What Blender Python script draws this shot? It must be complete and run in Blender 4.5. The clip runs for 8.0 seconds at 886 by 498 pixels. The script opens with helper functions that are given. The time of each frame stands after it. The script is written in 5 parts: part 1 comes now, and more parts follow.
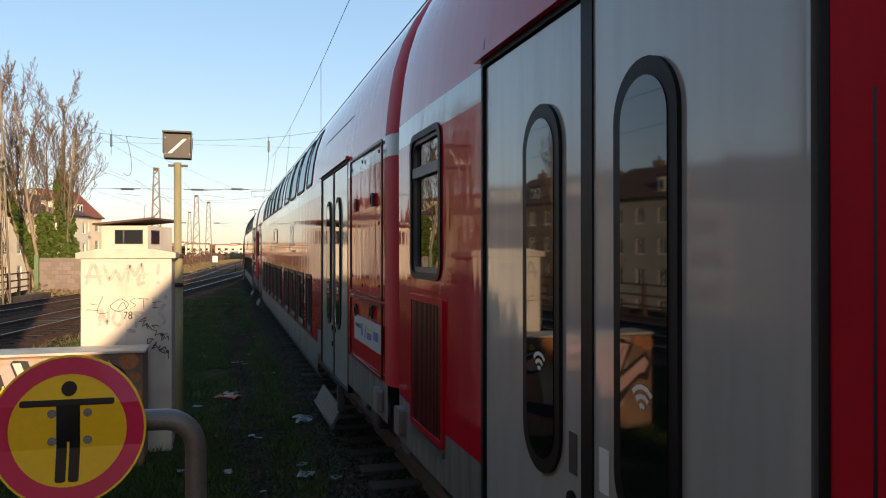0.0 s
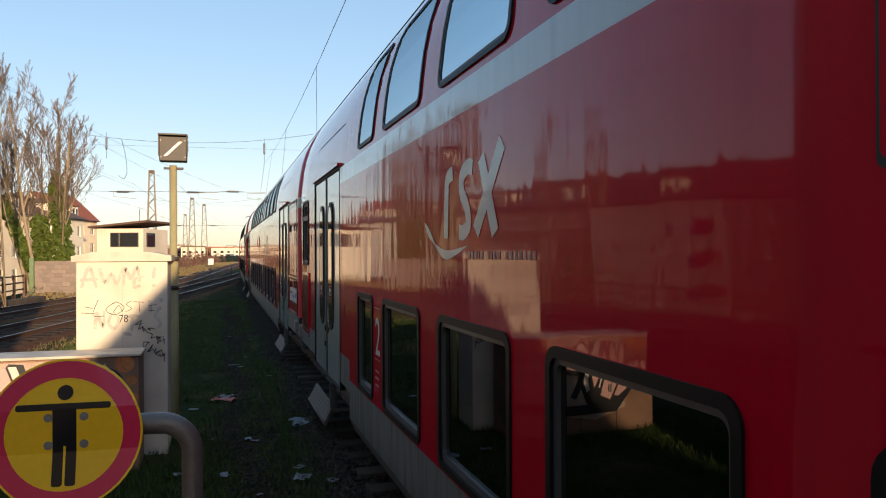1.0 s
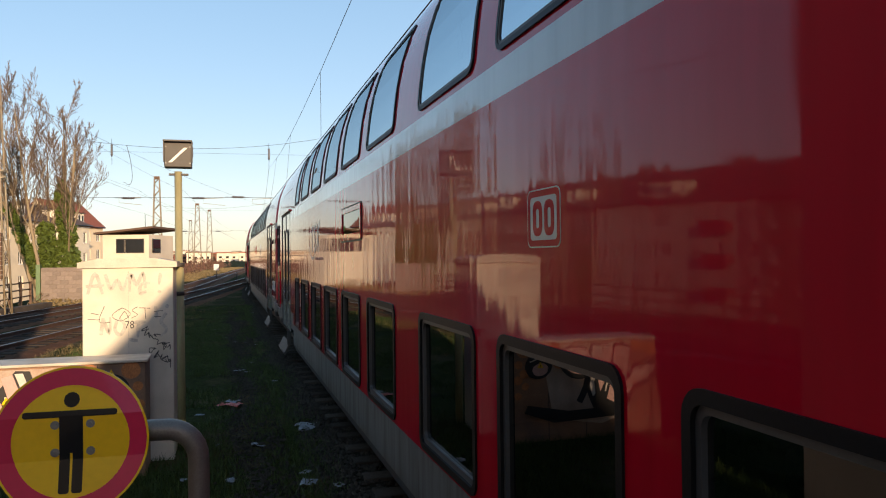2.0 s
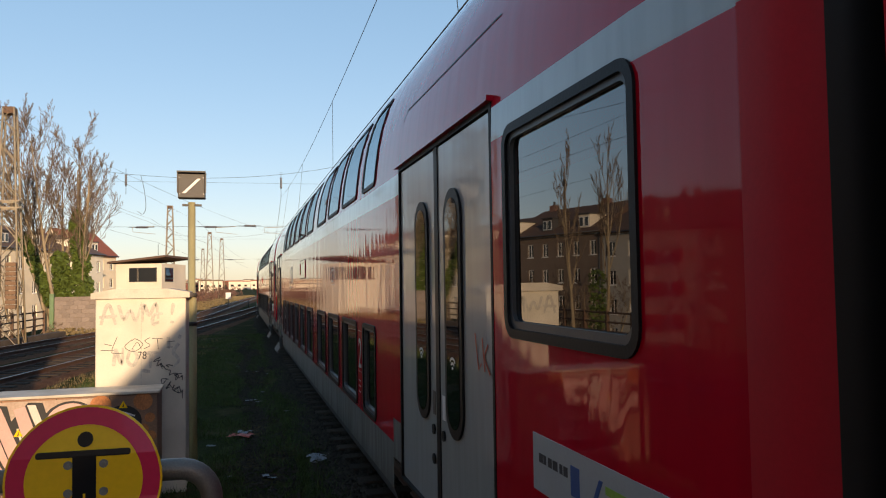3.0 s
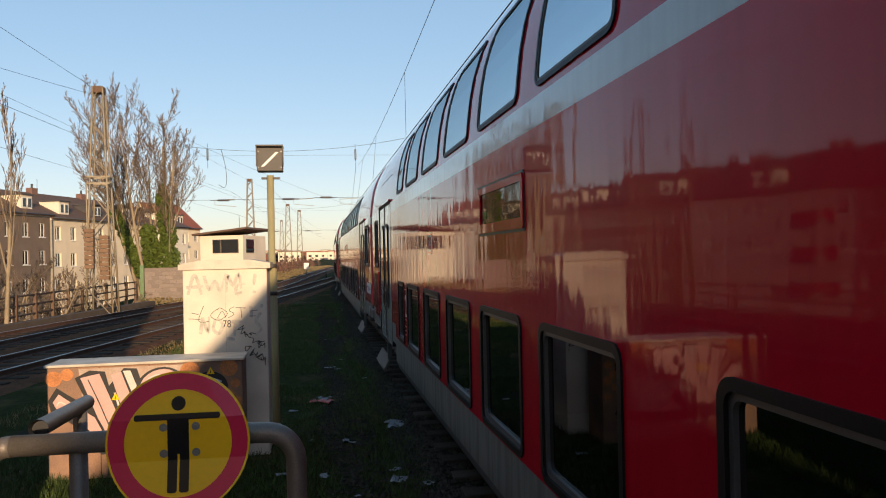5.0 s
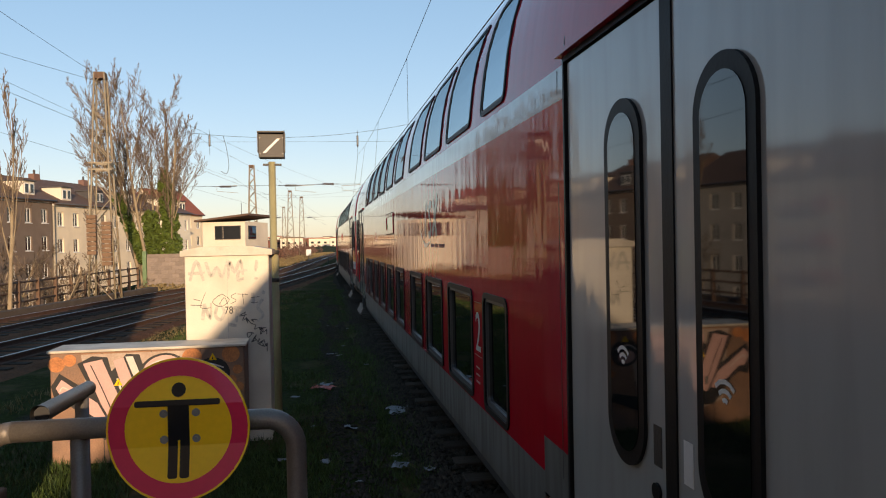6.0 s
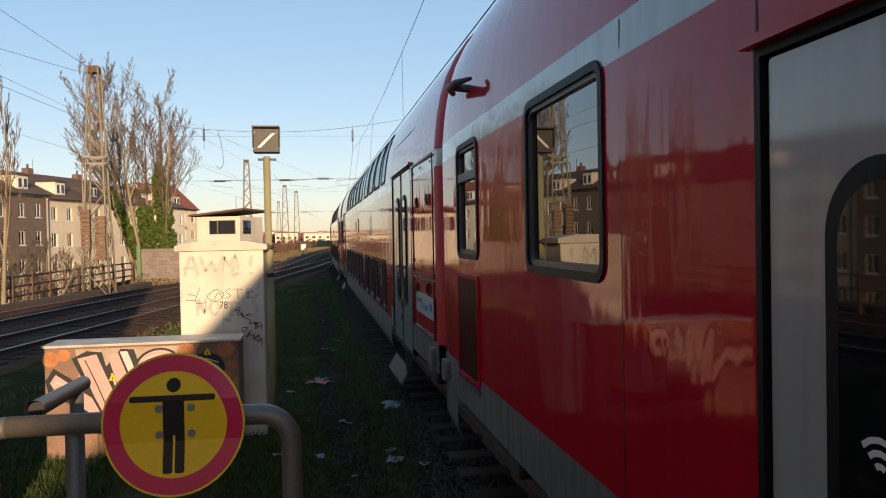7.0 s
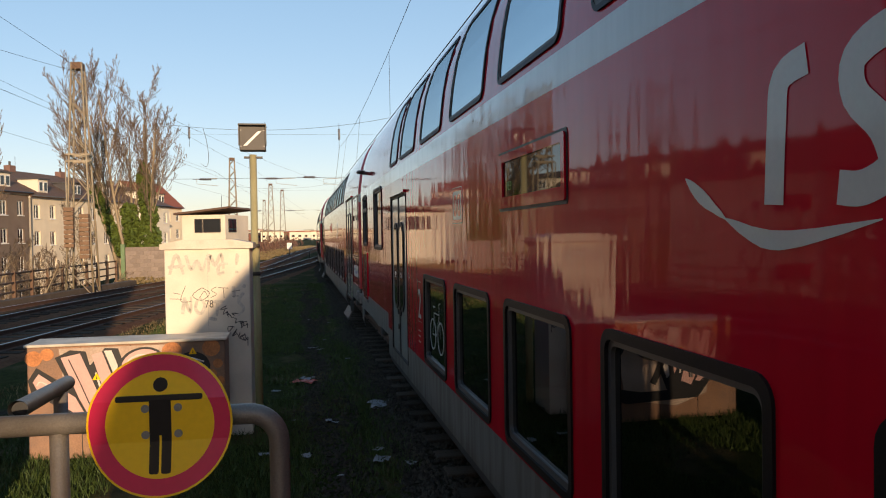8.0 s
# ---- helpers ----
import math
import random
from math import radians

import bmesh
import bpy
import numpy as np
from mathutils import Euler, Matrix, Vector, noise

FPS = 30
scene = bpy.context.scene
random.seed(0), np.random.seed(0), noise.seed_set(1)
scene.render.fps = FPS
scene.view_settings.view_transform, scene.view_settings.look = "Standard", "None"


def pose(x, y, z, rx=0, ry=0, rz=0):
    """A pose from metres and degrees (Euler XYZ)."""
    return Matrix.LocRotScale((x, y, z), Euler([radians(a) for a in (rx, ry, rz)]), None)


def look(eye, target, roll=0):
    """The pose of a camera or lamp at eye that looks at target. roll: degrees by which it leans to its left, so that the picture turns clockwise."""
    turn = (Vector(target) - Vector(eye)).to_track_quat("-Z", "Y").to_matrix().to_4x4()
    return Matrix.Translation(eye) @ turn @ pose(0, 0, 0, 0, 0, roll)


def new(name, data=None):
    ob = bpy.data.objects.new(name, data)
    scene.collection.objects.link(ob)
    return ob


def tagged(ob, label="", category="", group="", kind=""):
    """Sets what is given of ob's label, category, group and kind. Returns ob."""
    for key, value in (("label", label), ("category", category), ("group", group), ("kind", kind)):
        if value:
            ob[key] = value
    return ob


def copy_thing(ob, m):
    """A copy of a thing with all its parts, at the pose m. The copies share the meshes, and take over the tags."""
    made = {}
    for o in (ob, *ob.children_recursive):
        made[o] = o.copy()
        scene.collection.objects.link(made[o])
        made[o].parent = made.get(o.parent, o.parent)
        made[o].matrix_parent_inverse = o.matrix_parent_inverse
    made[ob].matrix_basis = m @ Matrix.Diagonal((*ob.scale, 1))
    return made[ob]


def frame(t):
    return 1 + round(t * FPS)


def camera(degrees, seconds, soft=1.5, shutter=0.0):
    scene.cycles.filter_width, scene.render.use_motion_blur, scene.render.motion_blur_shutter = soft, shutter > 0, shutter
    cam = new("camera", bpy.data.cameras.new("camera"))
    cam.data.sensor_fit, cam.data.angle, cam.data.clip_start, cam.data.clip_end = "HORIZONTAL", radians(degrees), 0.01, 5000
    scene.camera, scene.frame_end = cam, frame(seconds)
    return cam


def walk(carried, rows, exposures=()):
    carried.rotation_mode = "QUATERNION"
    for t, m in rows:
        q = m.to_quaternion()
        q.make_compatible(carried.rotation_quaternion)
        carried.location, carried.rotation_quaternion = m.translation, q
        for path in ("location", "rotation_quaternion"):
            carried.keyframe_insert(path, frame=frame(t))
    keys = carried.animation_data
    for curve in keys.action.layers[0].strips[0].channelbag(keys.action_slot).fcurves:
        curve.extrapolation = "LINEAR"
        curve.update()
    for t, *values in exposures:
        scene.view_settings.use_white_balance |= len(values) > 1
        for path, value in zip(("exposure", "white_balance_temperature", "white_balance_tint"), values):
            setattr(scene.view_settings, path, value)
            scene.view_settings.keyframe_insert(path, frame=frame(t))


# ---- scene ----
cam = camera(60.66, 8.0, soft=1.1)
walk(cam, [
    (0.0, pose(0.017, -0.002, 2.166, 90.08, 0.10, -16.09)),
    (0.5, pose(0.015, 0.000, 2.167, 89.98, 0.25, -16.20)),
    (1.0, pose(0.016, -0.006, 2.168, 90.22, 0.28, -16.38)),
    (2.5, pose(0.017, -0.008, 2.177, 91.11, 0.89, -15.83)),
    (2.7, pose(0.014, -0.001, 2.184, 91.98, 0.89, -15.66)),
    (3.0, pose(0.009, 0.010, 2.195, 92.60, 0.89, -15.16)),
    (3.2, pose(0.008, -0.003, 2.200, 93.16, 0.91, -14.88)),
    (3.5, pose(0.007, -0.023, 2.207, 93.05, 0.95, -14.80)),
    (3.6, pose(0.007, -0.023, 2.207, 93.06, 0.95, -14.80)),
    (3.7, pose(0.006, -0.023, 2.207, 92.99, 0.93, -14.59)),
    (3.8, pose(0.004, -0.023, 2.207, 92.94, 0.9, -14.28)),
    (3.9, pose(0.001, -0.023, 2.208, 92.84, 0.83, -13.27)),
    (4.0, pose(-0.001, -0.023, 2.208, 92.59, 0.74, -10.69)),
    (4.2, pose(-0.001, -0.012, 2.205, 91.88, 0.9, -10.02)),
    (4.5, pose(-0.000, 0.000, 2.200, 91.09, 1.11, -10.20)),
    (4.7, pose(0.002, -0.002, 2.199, 90.97, 1.18, -9.84)),
    (5.0, pose(0.005, -0.004, 2.198, 90.39, 1.28, -9.58)),
    (6.5, pose(0.013, -0.001, 2.201, 89.26, 1.11, -9.38)),
    (7.0, pose(0.012, -0.007, 2.202, 89.00, 1.10, -9.79)),
    (7.5, pose(0.010, 0.004, 2.199, 88.80, 1.00, -10.35)),
    (8.0, pose(0.004, 0.004, 2.201, 88.91, 0.95, -10.82)),
], exposures=[(0.0, 0.5, 7150, 16), (1.2, 0.5, 7150, 16), (2.5, 0.42, 7150, 16), (3.5, 0.28, 7150, 16), (8.0, 0.32, 7150, 16)])

# ---- world, sun, exposure ----
SUN_AZ, SUN_EL = radians(9.2), radians(9.71)
to_sun = Vector((math.sin(SUN_AZ) * math.cos(SUN_EL), -math.cos(SUN_AZ) * math.cos(SUN_EL), math.sin(SUN_EL)))
world = bpy.data.worlds.new("sky")
scene.world = world
world.use_nodes = True
wn = world.node_tree
sky = wn.nodes.new("ShaderNodeTexSky")
sky.sky_type, sky.sun_disc = "NISHITA", False
sky.sun_elevation, sky.sun_rotation = SUN_EL, math.pi - SUN_AZ
sky.air_density, sky.dust_density, sky.ozone_density = 1.0, 0.4, 3.0
haze = wn.nodes.new("ShaderNodeHueSaturation")
haze.inputs["Saturation"].default_value = 1.18
wn.links.new(sky.outputs[0], haze.inputs["Color"])
soften = wn.nodes.new("ShaderNodeGamma")
soften.inputs["Gamma"].default_value = 0.56
lift = wn.nodes.new("ShaderNodeVectorMath")
lift.operation = "MULTIPLY"
lift.inputs[1].default_value = (2.02, 1.95, 2.06)
wn.links.new(haze.outputs[0], soften.inputs["Color"])
wn.links.new(soften.outputs[0], lift.inputs[0])
wn.links.new(lift.outputs[0], wn.nodes["Background"].inputs[0])
wn.nodes["Background"].inputs[1].default_value = 0.15
sun = new("sun", bpy.data.lights.new("sun", "SUN"))
sun.data.energy, sun.data.angle, sun.data.color = 4.1, radians(0.6), (1.0, 0.76, 0.5)
sun.matrix_world = look(to_sun * 100, (0, 0, 0))


# ---- materials ----
def material(name, color, rough=0.6, metal=0.0, vary=0.12, scale=6.0, fine=60.0, bump=0.15, coat=0.0, stretch=(1, 1, 1), dirt=None, dirt_amount=0.0, island=False, spec=0.5, per_object=0.0):
    """A surface with broad stains and fine grain."""
    m = bpy.data.materials.new(name)
    m.use_nodes = True
    n, l = m.node_tree.nodes, m.node_tree.links
    b = n["Principled BSDF"]
    tc = n.new("ShaderNodeTexCoord")
    mp = n.new("ShaderNodeMapping")
    mp.inputs["Scale"].default_value = stretch
    l.new(tc.outputs["Object"], mp.inputs[0])
    big, small = n.new("ShaderNodeTexNoise"), n.new("ShaderNodeTexNoise")
    big.inputs["Scale"].default_value, small.inputs["Scale"].default_value = scale, fine
    big.inputs["Detail"].default_value, small.inputs["Detail"].default_value = 6, 4
    l.new(mp.outputs[0], big.inputs[0])
    l.new(mp.outputs[0], small.inputs[0])
    add = n.new("ShaderNodeMath")
    add.operation = "ADD"
    l.new(big.outputs[0], add.inputs[0])
    l.new(small.outputs[0], add.inputs[1])
    ramp = n.new("ShaderNodeMapRange")
    ramp.inputs["From Min"].default_value, ramp.inputs["From Max"].default_value = 0.6, 1.4
    ramp.inputs["To Min"].default_value, ramp.inputs["To Max"].default_value = 1 - vary, 1 + vary
    l.new(add.outputs[0], ramp.inputs["Value"])
    mul = n.new("ShaderNodeVectorMath")
    mul.operation = "SCALE"
    mul.inputs[0].default_value = color
    l.new(ramp.outputs[0], mul.inputs["Scale"])
    out = mul.outputs[0]
    if per_object or island:
        src = n.new("ShaderNodeNewGeometry").outputs["Random Per Island"] if island else n.new("ShaderNodeObjectInfo").outputs["Random"]
        r2 = n.new("ShaderNodeMapRange")
        amount = per_object or 0.35
        r2.inputs["To Min"].default_value, r2.inputs["To Max"].default_value = 1 - amount, 1 + amount
        l.new(src, r2.inputs["Value"])
        mul2 = n.new("ShaderNodeVectorMath")
        mul2.operation = "SCALE"
        l.new(out, mul2.inputs[0])
        l.new(r2.outputs[0], mul2.inputs["Scale"])
        out = mul2.outputs[0]
    if dirt:
        dn = n.new("ShaderNodeTexNoise")
        dn.inputs["Scale"].default_value, dn.inputs["Detail"].default_value = scale * 0.7, 8
        l.new(mp.outputs[0], dn.inputs[0])
        dr = n.new("ShaderNodeMapRange")
        dr.inputs["From Min"].default_value, dr.inputs["From Max"].default_value = 0.45, 0.7
        dr.inputs["To Max"].default_value = dirt_amount
        l.new(dn.outputs[0], dr.inputs["Value"])
        mix = n.new("ShaderNodeMix")
        mix.data_type = "RGBA"
        l.new(dr.outputs[0], mix.inputs["Factor"])
        l.new(out, mix.inputs["A"])
        mix.inputs["B"].default_value = (*dirt, 1)
        out = mix.outputs["Result"]
    l.new(out, b.inputs["Base Color"])
    b.inputs["Roughness"].default_value, b.inputs["Metallic"].default_value = rough, metal
    b.inputs["Coat Weight"].default_value, b.inputs["Coat Roughness"].default_value = coat, 0.03
    b.inputs["Specular IOR Level"].default_value = spec
    if bump:
        bp = n.new("ShaderNodeBump")
        bp.inputs["Strength"].default_value, bp.inputs["Distance"].default_value = bump, 0.02
        l.new(add.outputs[0], bp.inputs["Height"])
        l.new(bp.outputs[0], b.inputs["Normal"])
    return m


def paint(name, color, rough, coat, wave=0.25, grime=(0.05, 0.03, 0.025), grime_amount=0.2, coat_rough=0.015, ior=1.42, spec=0.15):
    """Coach lacquer: slightly wavy sheet metal under a clear coat, with washed-down grime."""
    m = bpy.data.materials.new(name)
    m.use_nodes = True
    n, l = m.node_tree.nodes, m.node_tree.links
    b = n["Principled BSDF"]
    tc = n.new("ShaderNodeTexCoord")
    mp = n.new("ShaderNodeMapping")
    mp.inputs["Scale"].default_value = (1.0, 2.2, 0.4)
    l.new(tc.outputs["Object"], mp.inputs[0])
    w = n.new("ShaderNodeTexNoise")
    w.inputs["Scale"].default_value, w.inputs["Detail"].default_value = 1.9, 2.0
    l.new(mp.outputs[0], w.inputs[0])
    bp = n.new("ShaderNodeBump")
    bp.inputs["Strength"].default_value, bp.inputs["Distance"].default_value = wave, 0.012
    l.new(w.outputs[0], bp.inputs["Height"])
    l.new(bp.outputs[0], b.inputs["Normal"])
    l.new(bp.outputs[0], b.inputs["Coat Normal"])
    mp2 = n.new("ShaderNodeMapping")
    mp2.inputs["Scale"].default_value = (1, 7, 0.8)
    l.new(tc.outputs["Object"], mp2.inputs[0])
    g = n.new("ShaderNodeTexNoise")
    g.inputs["Scale"].default_value, g.inputs["Detail"].default_value = 1.4, 9
    l.new(mp2.outputs[0], g.inputs[0])
    gr = n.new("ShaderNodeMapRange")
    gr.inputs["From Min"].default_value, gr.inputs["From Max"].default_value = 0.42, 0.75
    gr.inputs["To Max"].default_value = grime_amount
    l.new(g.outputs[0], gr.inputs["Value"])
    mix = n.new("ShaderNodeMix")
    mix.data_type = "RGBA"
    l.new(gr.outputs[0], mix.inputs["Factor"])
    mix.inputs["A"].default_value, mix.inputs["B"].default_value = (*color, 1), (*grime, 1)
    l.new(mix.outputs["Result"], b.inputs["Base Color"])
    rr = n.new("ShaderNodeMapRange")
    rr.inputs["To Min"].default_value, rr.inputs["To Max"].default_value = rough, rough + 0.2
    l.new(gr.outputs[0], rr.inputs["Value"])
    l.new(rr.outputs[0], b.inputs["Roughness"])
    cr = n.new("ShaderNodeMapRange")
    cr.inputs["To Min"].default_value, cr.inputs["To Max"].default_value = coat_rough, coat_rough + 0.12
    l.new(gr.outputs[0], cr.inputs["Value"])
    l.new(cr.outputs[0], b.inputs["Coat Roughness"])
    b.inputs["Coat Weight"].default_value, b.inputs["Coat IOR"].default_value = coat, ior
    b.inputs["Specular IOR Level"].default_value = spec
    return m


def glass(name, tint, ior=2.6, sheen=(1, 1, 1)):
    """A tinted pane: gloss in the sheen colour over a see-through tint."""
    m = bpy.data.materials.new(name)
    m.use_nodes = True
    n, l = m.node_tree.nodes, m.node_tree.links
    n.remove(n["Principled BSDF"])
    fr, tr, gl, mx = n.new("ShaderNodeFresnel"), n.new("ShaderNodeBsdfTransparent"), n.new("ShaderNodeBsdfGlossy"), n.new("ShaderNodeMixShader")
    fr.inputs["IOR"].default_value = ior
    tr.inputs[0].default_value = (*tint, 1)
    gl.inputs["Roughness"].default_value = 0.012
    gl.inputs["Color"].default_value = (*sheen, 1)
    l.new(fr.outputs[0], mx.inputs[0])
    l.new(tr.outputs[0], mx.inputs[1])
    l.new(gl.outputs[0], mx.inputs[2])
    l.new(mx.outputs[0], n["Material Output"].inputs[0])
    return m


def glow(name, color, strength):
    m = bpy.data.materials.new(name)
    m.use_nodes = True
    b = m.node_tree.nodes["Principled BSDF"]
    b.inputs["Base Color"].default_value = (*[c * 0.3 for c in color], 1)
    b.inputs["Emission Color"].default_value, b.inputs["Emission Strength"].default_value = (*color, 1), strength
    return m


RED = paint("coach_red", (0.56, 0.001, 0.02), 0.5, 1.0, wave=0.3, coat_rough=0.04, grime=(0.24, 0.002, 0.008), grime_amount=0.2, ior=1.33, spec=0.02)
STRIPE = paint("coach_stripe_grey", (0.42, 0.47, 0.46), 0.35, 1.0, ior=1.55)
DOORGREY = paint("door_grey", (0.42, 0.42, 0.4), 0.4, 1.0, wave=0.25, grime=(0.17, 0.15, 0.12), coat_rough=0.07, ior=1.65)
SKIRT = paint("skirt_grey", (0.17, 0.172, 0.16), 0.5, 0.15, grime=(0.08, 0.06, 0.045), grime_amount=0.65)
DARKSKIRT = material("underframe_dark", (0.05, 0.05, 0.048), 0.7, vary=0.3, bump=0.3)
ROOFGREY = material("coach_roof", (0.22, 0.22, 0.21), 0.6)
RUBBER = material("black_rubber", (0.008, 0.008, 0.009), 0.5, vary=0.2, bump=0.05, spec=0.2)
ALU = material("window_frame_grey", (0.1, 0.105, 0.11), 0.45, 0.4, bump=0.05)
GLASS = glass("coach_glass", (0.1, 0.11, 0.105), 2.1)
# blue gloss colour and extreme IOR paint in a bright sky reflection
SKYGLASS = glass("upper_deck_glass", (0.05, 0.055, 0.055), 14.0, (0.78, 0.93, 1.0))
INTERIOR = material("coach_interior", (0.16, 0.15, 0.14), 0.8)
SEATBLUE = material("seat_cloth", (0.03, 0.05, 0.12), 0.9)
GANGWAYRED = material("gangway_red", (0.54, 0.003, 0.018), 0.5, vary=0.08, bump=0.03)
BLACK = material("black_backing", (0.008, 0.008, 0.009), 0.5, bump=0)
MARK = material("marking_grey", (0.55, 0.6, 0.58), 0.35, vary=0.05, bump=0, coat=0.4)
MARKFAINT = material("marking_faint", (0.36, 0.16, 0.16), 0.4, vary=0.1, bump=0)
STEEL = material("steel", (0.25, 0.25, 0.25), 0.45, 0.7, vary=0.2)
STEPPLATE = material("step_plate", (0.08, 0.068, 0.06), 0.6, 0.0, vary=0.25, dirt=(0.08, 0.05, 0.04), dirt_amount=0.6)
TAGRED = material("marker_red", (0.5, 0.06, 0.02), 0.5, bump=0)
LED = glow("display_led", (0.3, 0.5, 0.1), 0.045)
STICKER = material("sticker_grey", (0.42, 0.45, 0.46), 0.4, bump=0, vary=0.06)
STICKBLUE = material("sticker_blue", (0.03, 0.1, 0.3), 0.4, bump=0)
STICKGREEN = material("sticker_green", (0.3, 0.5, 0.08), 0.4, bump=0)

RAIL = material("rail_side", (0.11, 0.06, 0.04), 0.7, 0.2, vary=0.3)
RAILTOP = material("rail_head", (0.36, 0.35, 0.34), 0.38, 1.0, vary=0.1, bump=0.03)
SLEEPER = material("wooden_sleeper", (0.06, 0.048, 0.038), 0.9, spec=0.1, vary=0.35, stretch=(0.5, 4, 4), per_object=0.3, bump=0.5)
CREAM = material("cabinet_paint", (0.72, 0.66, 0.55), 0.55, vary=0.07, scale=2.5, bump=0.06, dirt=(0.45, 0.4, 0.32), dirt_amount=0.5)
CREAMCAP = material("cabinet_cap", (0.66, 0.6, 0.5), 0.6, vary=0.1, scale=4, dirt=(0.3, 0.26, 0.2), dirt_amount=0.6)
SPRAY = material("spray_grey", (0.53, 0.5, 0.44), 0.7, bump=0, vary=0.3, scale=10)
SPRAYDARK = material("marker_black", (0.04, 0.04, 0.045), 0.6, bump=0, vary=0.3)
PINK = material("spray_pink", (0.66, 0.4, 0.36), 0.55, bump=0.05, vary=0.15, scale=5)
ORANGE = material("spray_orange", (0.32, 0.18, 0.11), 0.6, bump=0.1, vary=0.4, scale=3, dirt=(0.17, 0.12, 0.1), dirt_amount=0.9)
WASH = material("sprayed_wash", (0.5, 0.4, 0.33), 0.65, bump=0.05, vary=0.3, scale=4, dirt=(0.36, 0.2, 0.13), dirt_amount=0.6)
ORANGE2 = material("spray_orange_bright", (0.52, 0.2, 0.07), 0.6, bump=0, vary=0.4, scale=8)
SPRAYBLACK = material("spray_black", (0.02, 0.02, 0.022), 0.5, bump=0.05)
SPRAYWHITE = material("spray_white", (0.7, 0.62, 0.56), 0.6, bump=0.05)
SIGNYELLOW = material("sign_yellow", (1.0, 0.6, 0.012), 0.45, vary=0.06, bump=0.01, coat=0.45, spec=0.2)
SIGNRED = material("sign_red", (0.72, 0.02, 0.085), 0.45, vary=0.06, bump=0.01, coat=0.45, spec=0.2)
SIGNBLACK = material("sign_black", (0.008, 0.008, 0.009), 0.45, vary=0.1, bump=0.01, coat=0.45, spec=0.1)
GALV = material("galvanised_tube", (0.21, 0.19, 0.165), 0.45, 0.4, vary=0.25, scale=12, fine=200, bump=0.12, dirt=(0.16, 0.12, 0.09), dirt_amount=0.5)
OLIVE = material("pole_paint", (0.42, 0.38, 0.2), 0.5, vary=0.15, scale=5, dirt=(0.2, 0.17, 0.09), dirt_amount=0.5, stretch=(1, 1, 0.3))
BOXDARK = material("signal_box_dark", (0.05, 0.045, 0.04), 0.5, vary=0.25)
WHITE = material("white_enamel", (0.78, 0.76, 0.72), 0.4, vary=0.05, bump=0.02)
MASTGREY = material("mast_paint", (0.33, 0.28, 0.19), 0.6, vary=0.2, dirt=(0.25, 0.14, 0.07), dirt_amount=0.6)
WEIGHT = material("rusty_weight", (0.2, 0.12, 0.07), 0.85, vary=0.3)
WIRE = material("catenary_wire", (0.06, 0.06, 0.06), 0.5, 0.5, bump=0)
INSUL = material("insulator_brown", (0.05, 0.04, 0.04), 0.3, coat=0.5, bump=0)
RUST = material("rusty_rail", (0.13, 0.075, 0.045), 0.8, vary=0.35, scale=10, bump=0.3)
BARK = material("bark", (0.3, 0.235, 0.15), 0.9, vary=0.35, scale=8, bump=0.6, stretch=(1, 1, 0.3))
TWIG = material("twigs", (0.17, 0.12, 0.08), 0.9, vary=0.3, bump=0)
IVY = material("ivy_leaves", (0.085, 0.12, 0.022), 0.5, vary=0.3, bump=0, island=True)
BUSHRED = material("winter_shrub", (0.17, 0.085, 0.055), 0.9, vary=0.3, bump=0, island=True)
GRASS = material("grass_blades", (0.045, 0.078, 0.011), 0.7, vary=0.3, bump=0, island=True)
DRYGRASS = material("dry_grass", (0.22, 0.16, 0.07), 0.8, vary=0.3, bump=0, island=True)
LITTER = material("litter_paper", (0.2, 0.21, 0.225), 0.6, bump=0.1)
LITTERRED = material("litter_red", (0.5, 0.06, 0.03), 0.5, bump=0.1)
# woods on the horizon, their colour paled to paint in distance haze
HAZEWOOD = material("far_woods", (0.3, 0.23, 0.21), 0.95, vary=0.2, bump=0, island=True)
BALLAST = material("ballast", (0.12, 0.055, 0.028), 0.95, spec=0.1, vary=0.5, scale=2, fine=22, bump=1.0)
# much darker ballast, used for the main track only
MAINBALLAST = material("dark_ballast", (0.022, 0.019, 0.013), 0.95, spec=0.05, vary=0.5, scale=2, fine=22, bump=1.0)
PLATFORM = material("platform_paving", (0.22, 0.21, 0.2), 0.85, vary=0.15, bump=0.2)
# brown concrete, with the shade on the trough put into its colour
TROUGH = material("shaded_concrete", (0.1, 0.075, 0.055), 0.9, vary=0.3, scale=2, bump=0.3)
STATIONWALL = material("station_render", (0.28, 0.25, 0.22), 0.85, vary=0.15, scale=1.5)
CONCRETEBLOCK = material("block_wall", (0.25, 0.2, 0.165), 0.9, vary=0.3, scale=3, per_object=0.15, bump=0.3)
GREENPAINT = material("green_post", (0.12, 0.2, 0.09), 0.6, vary=0.25)
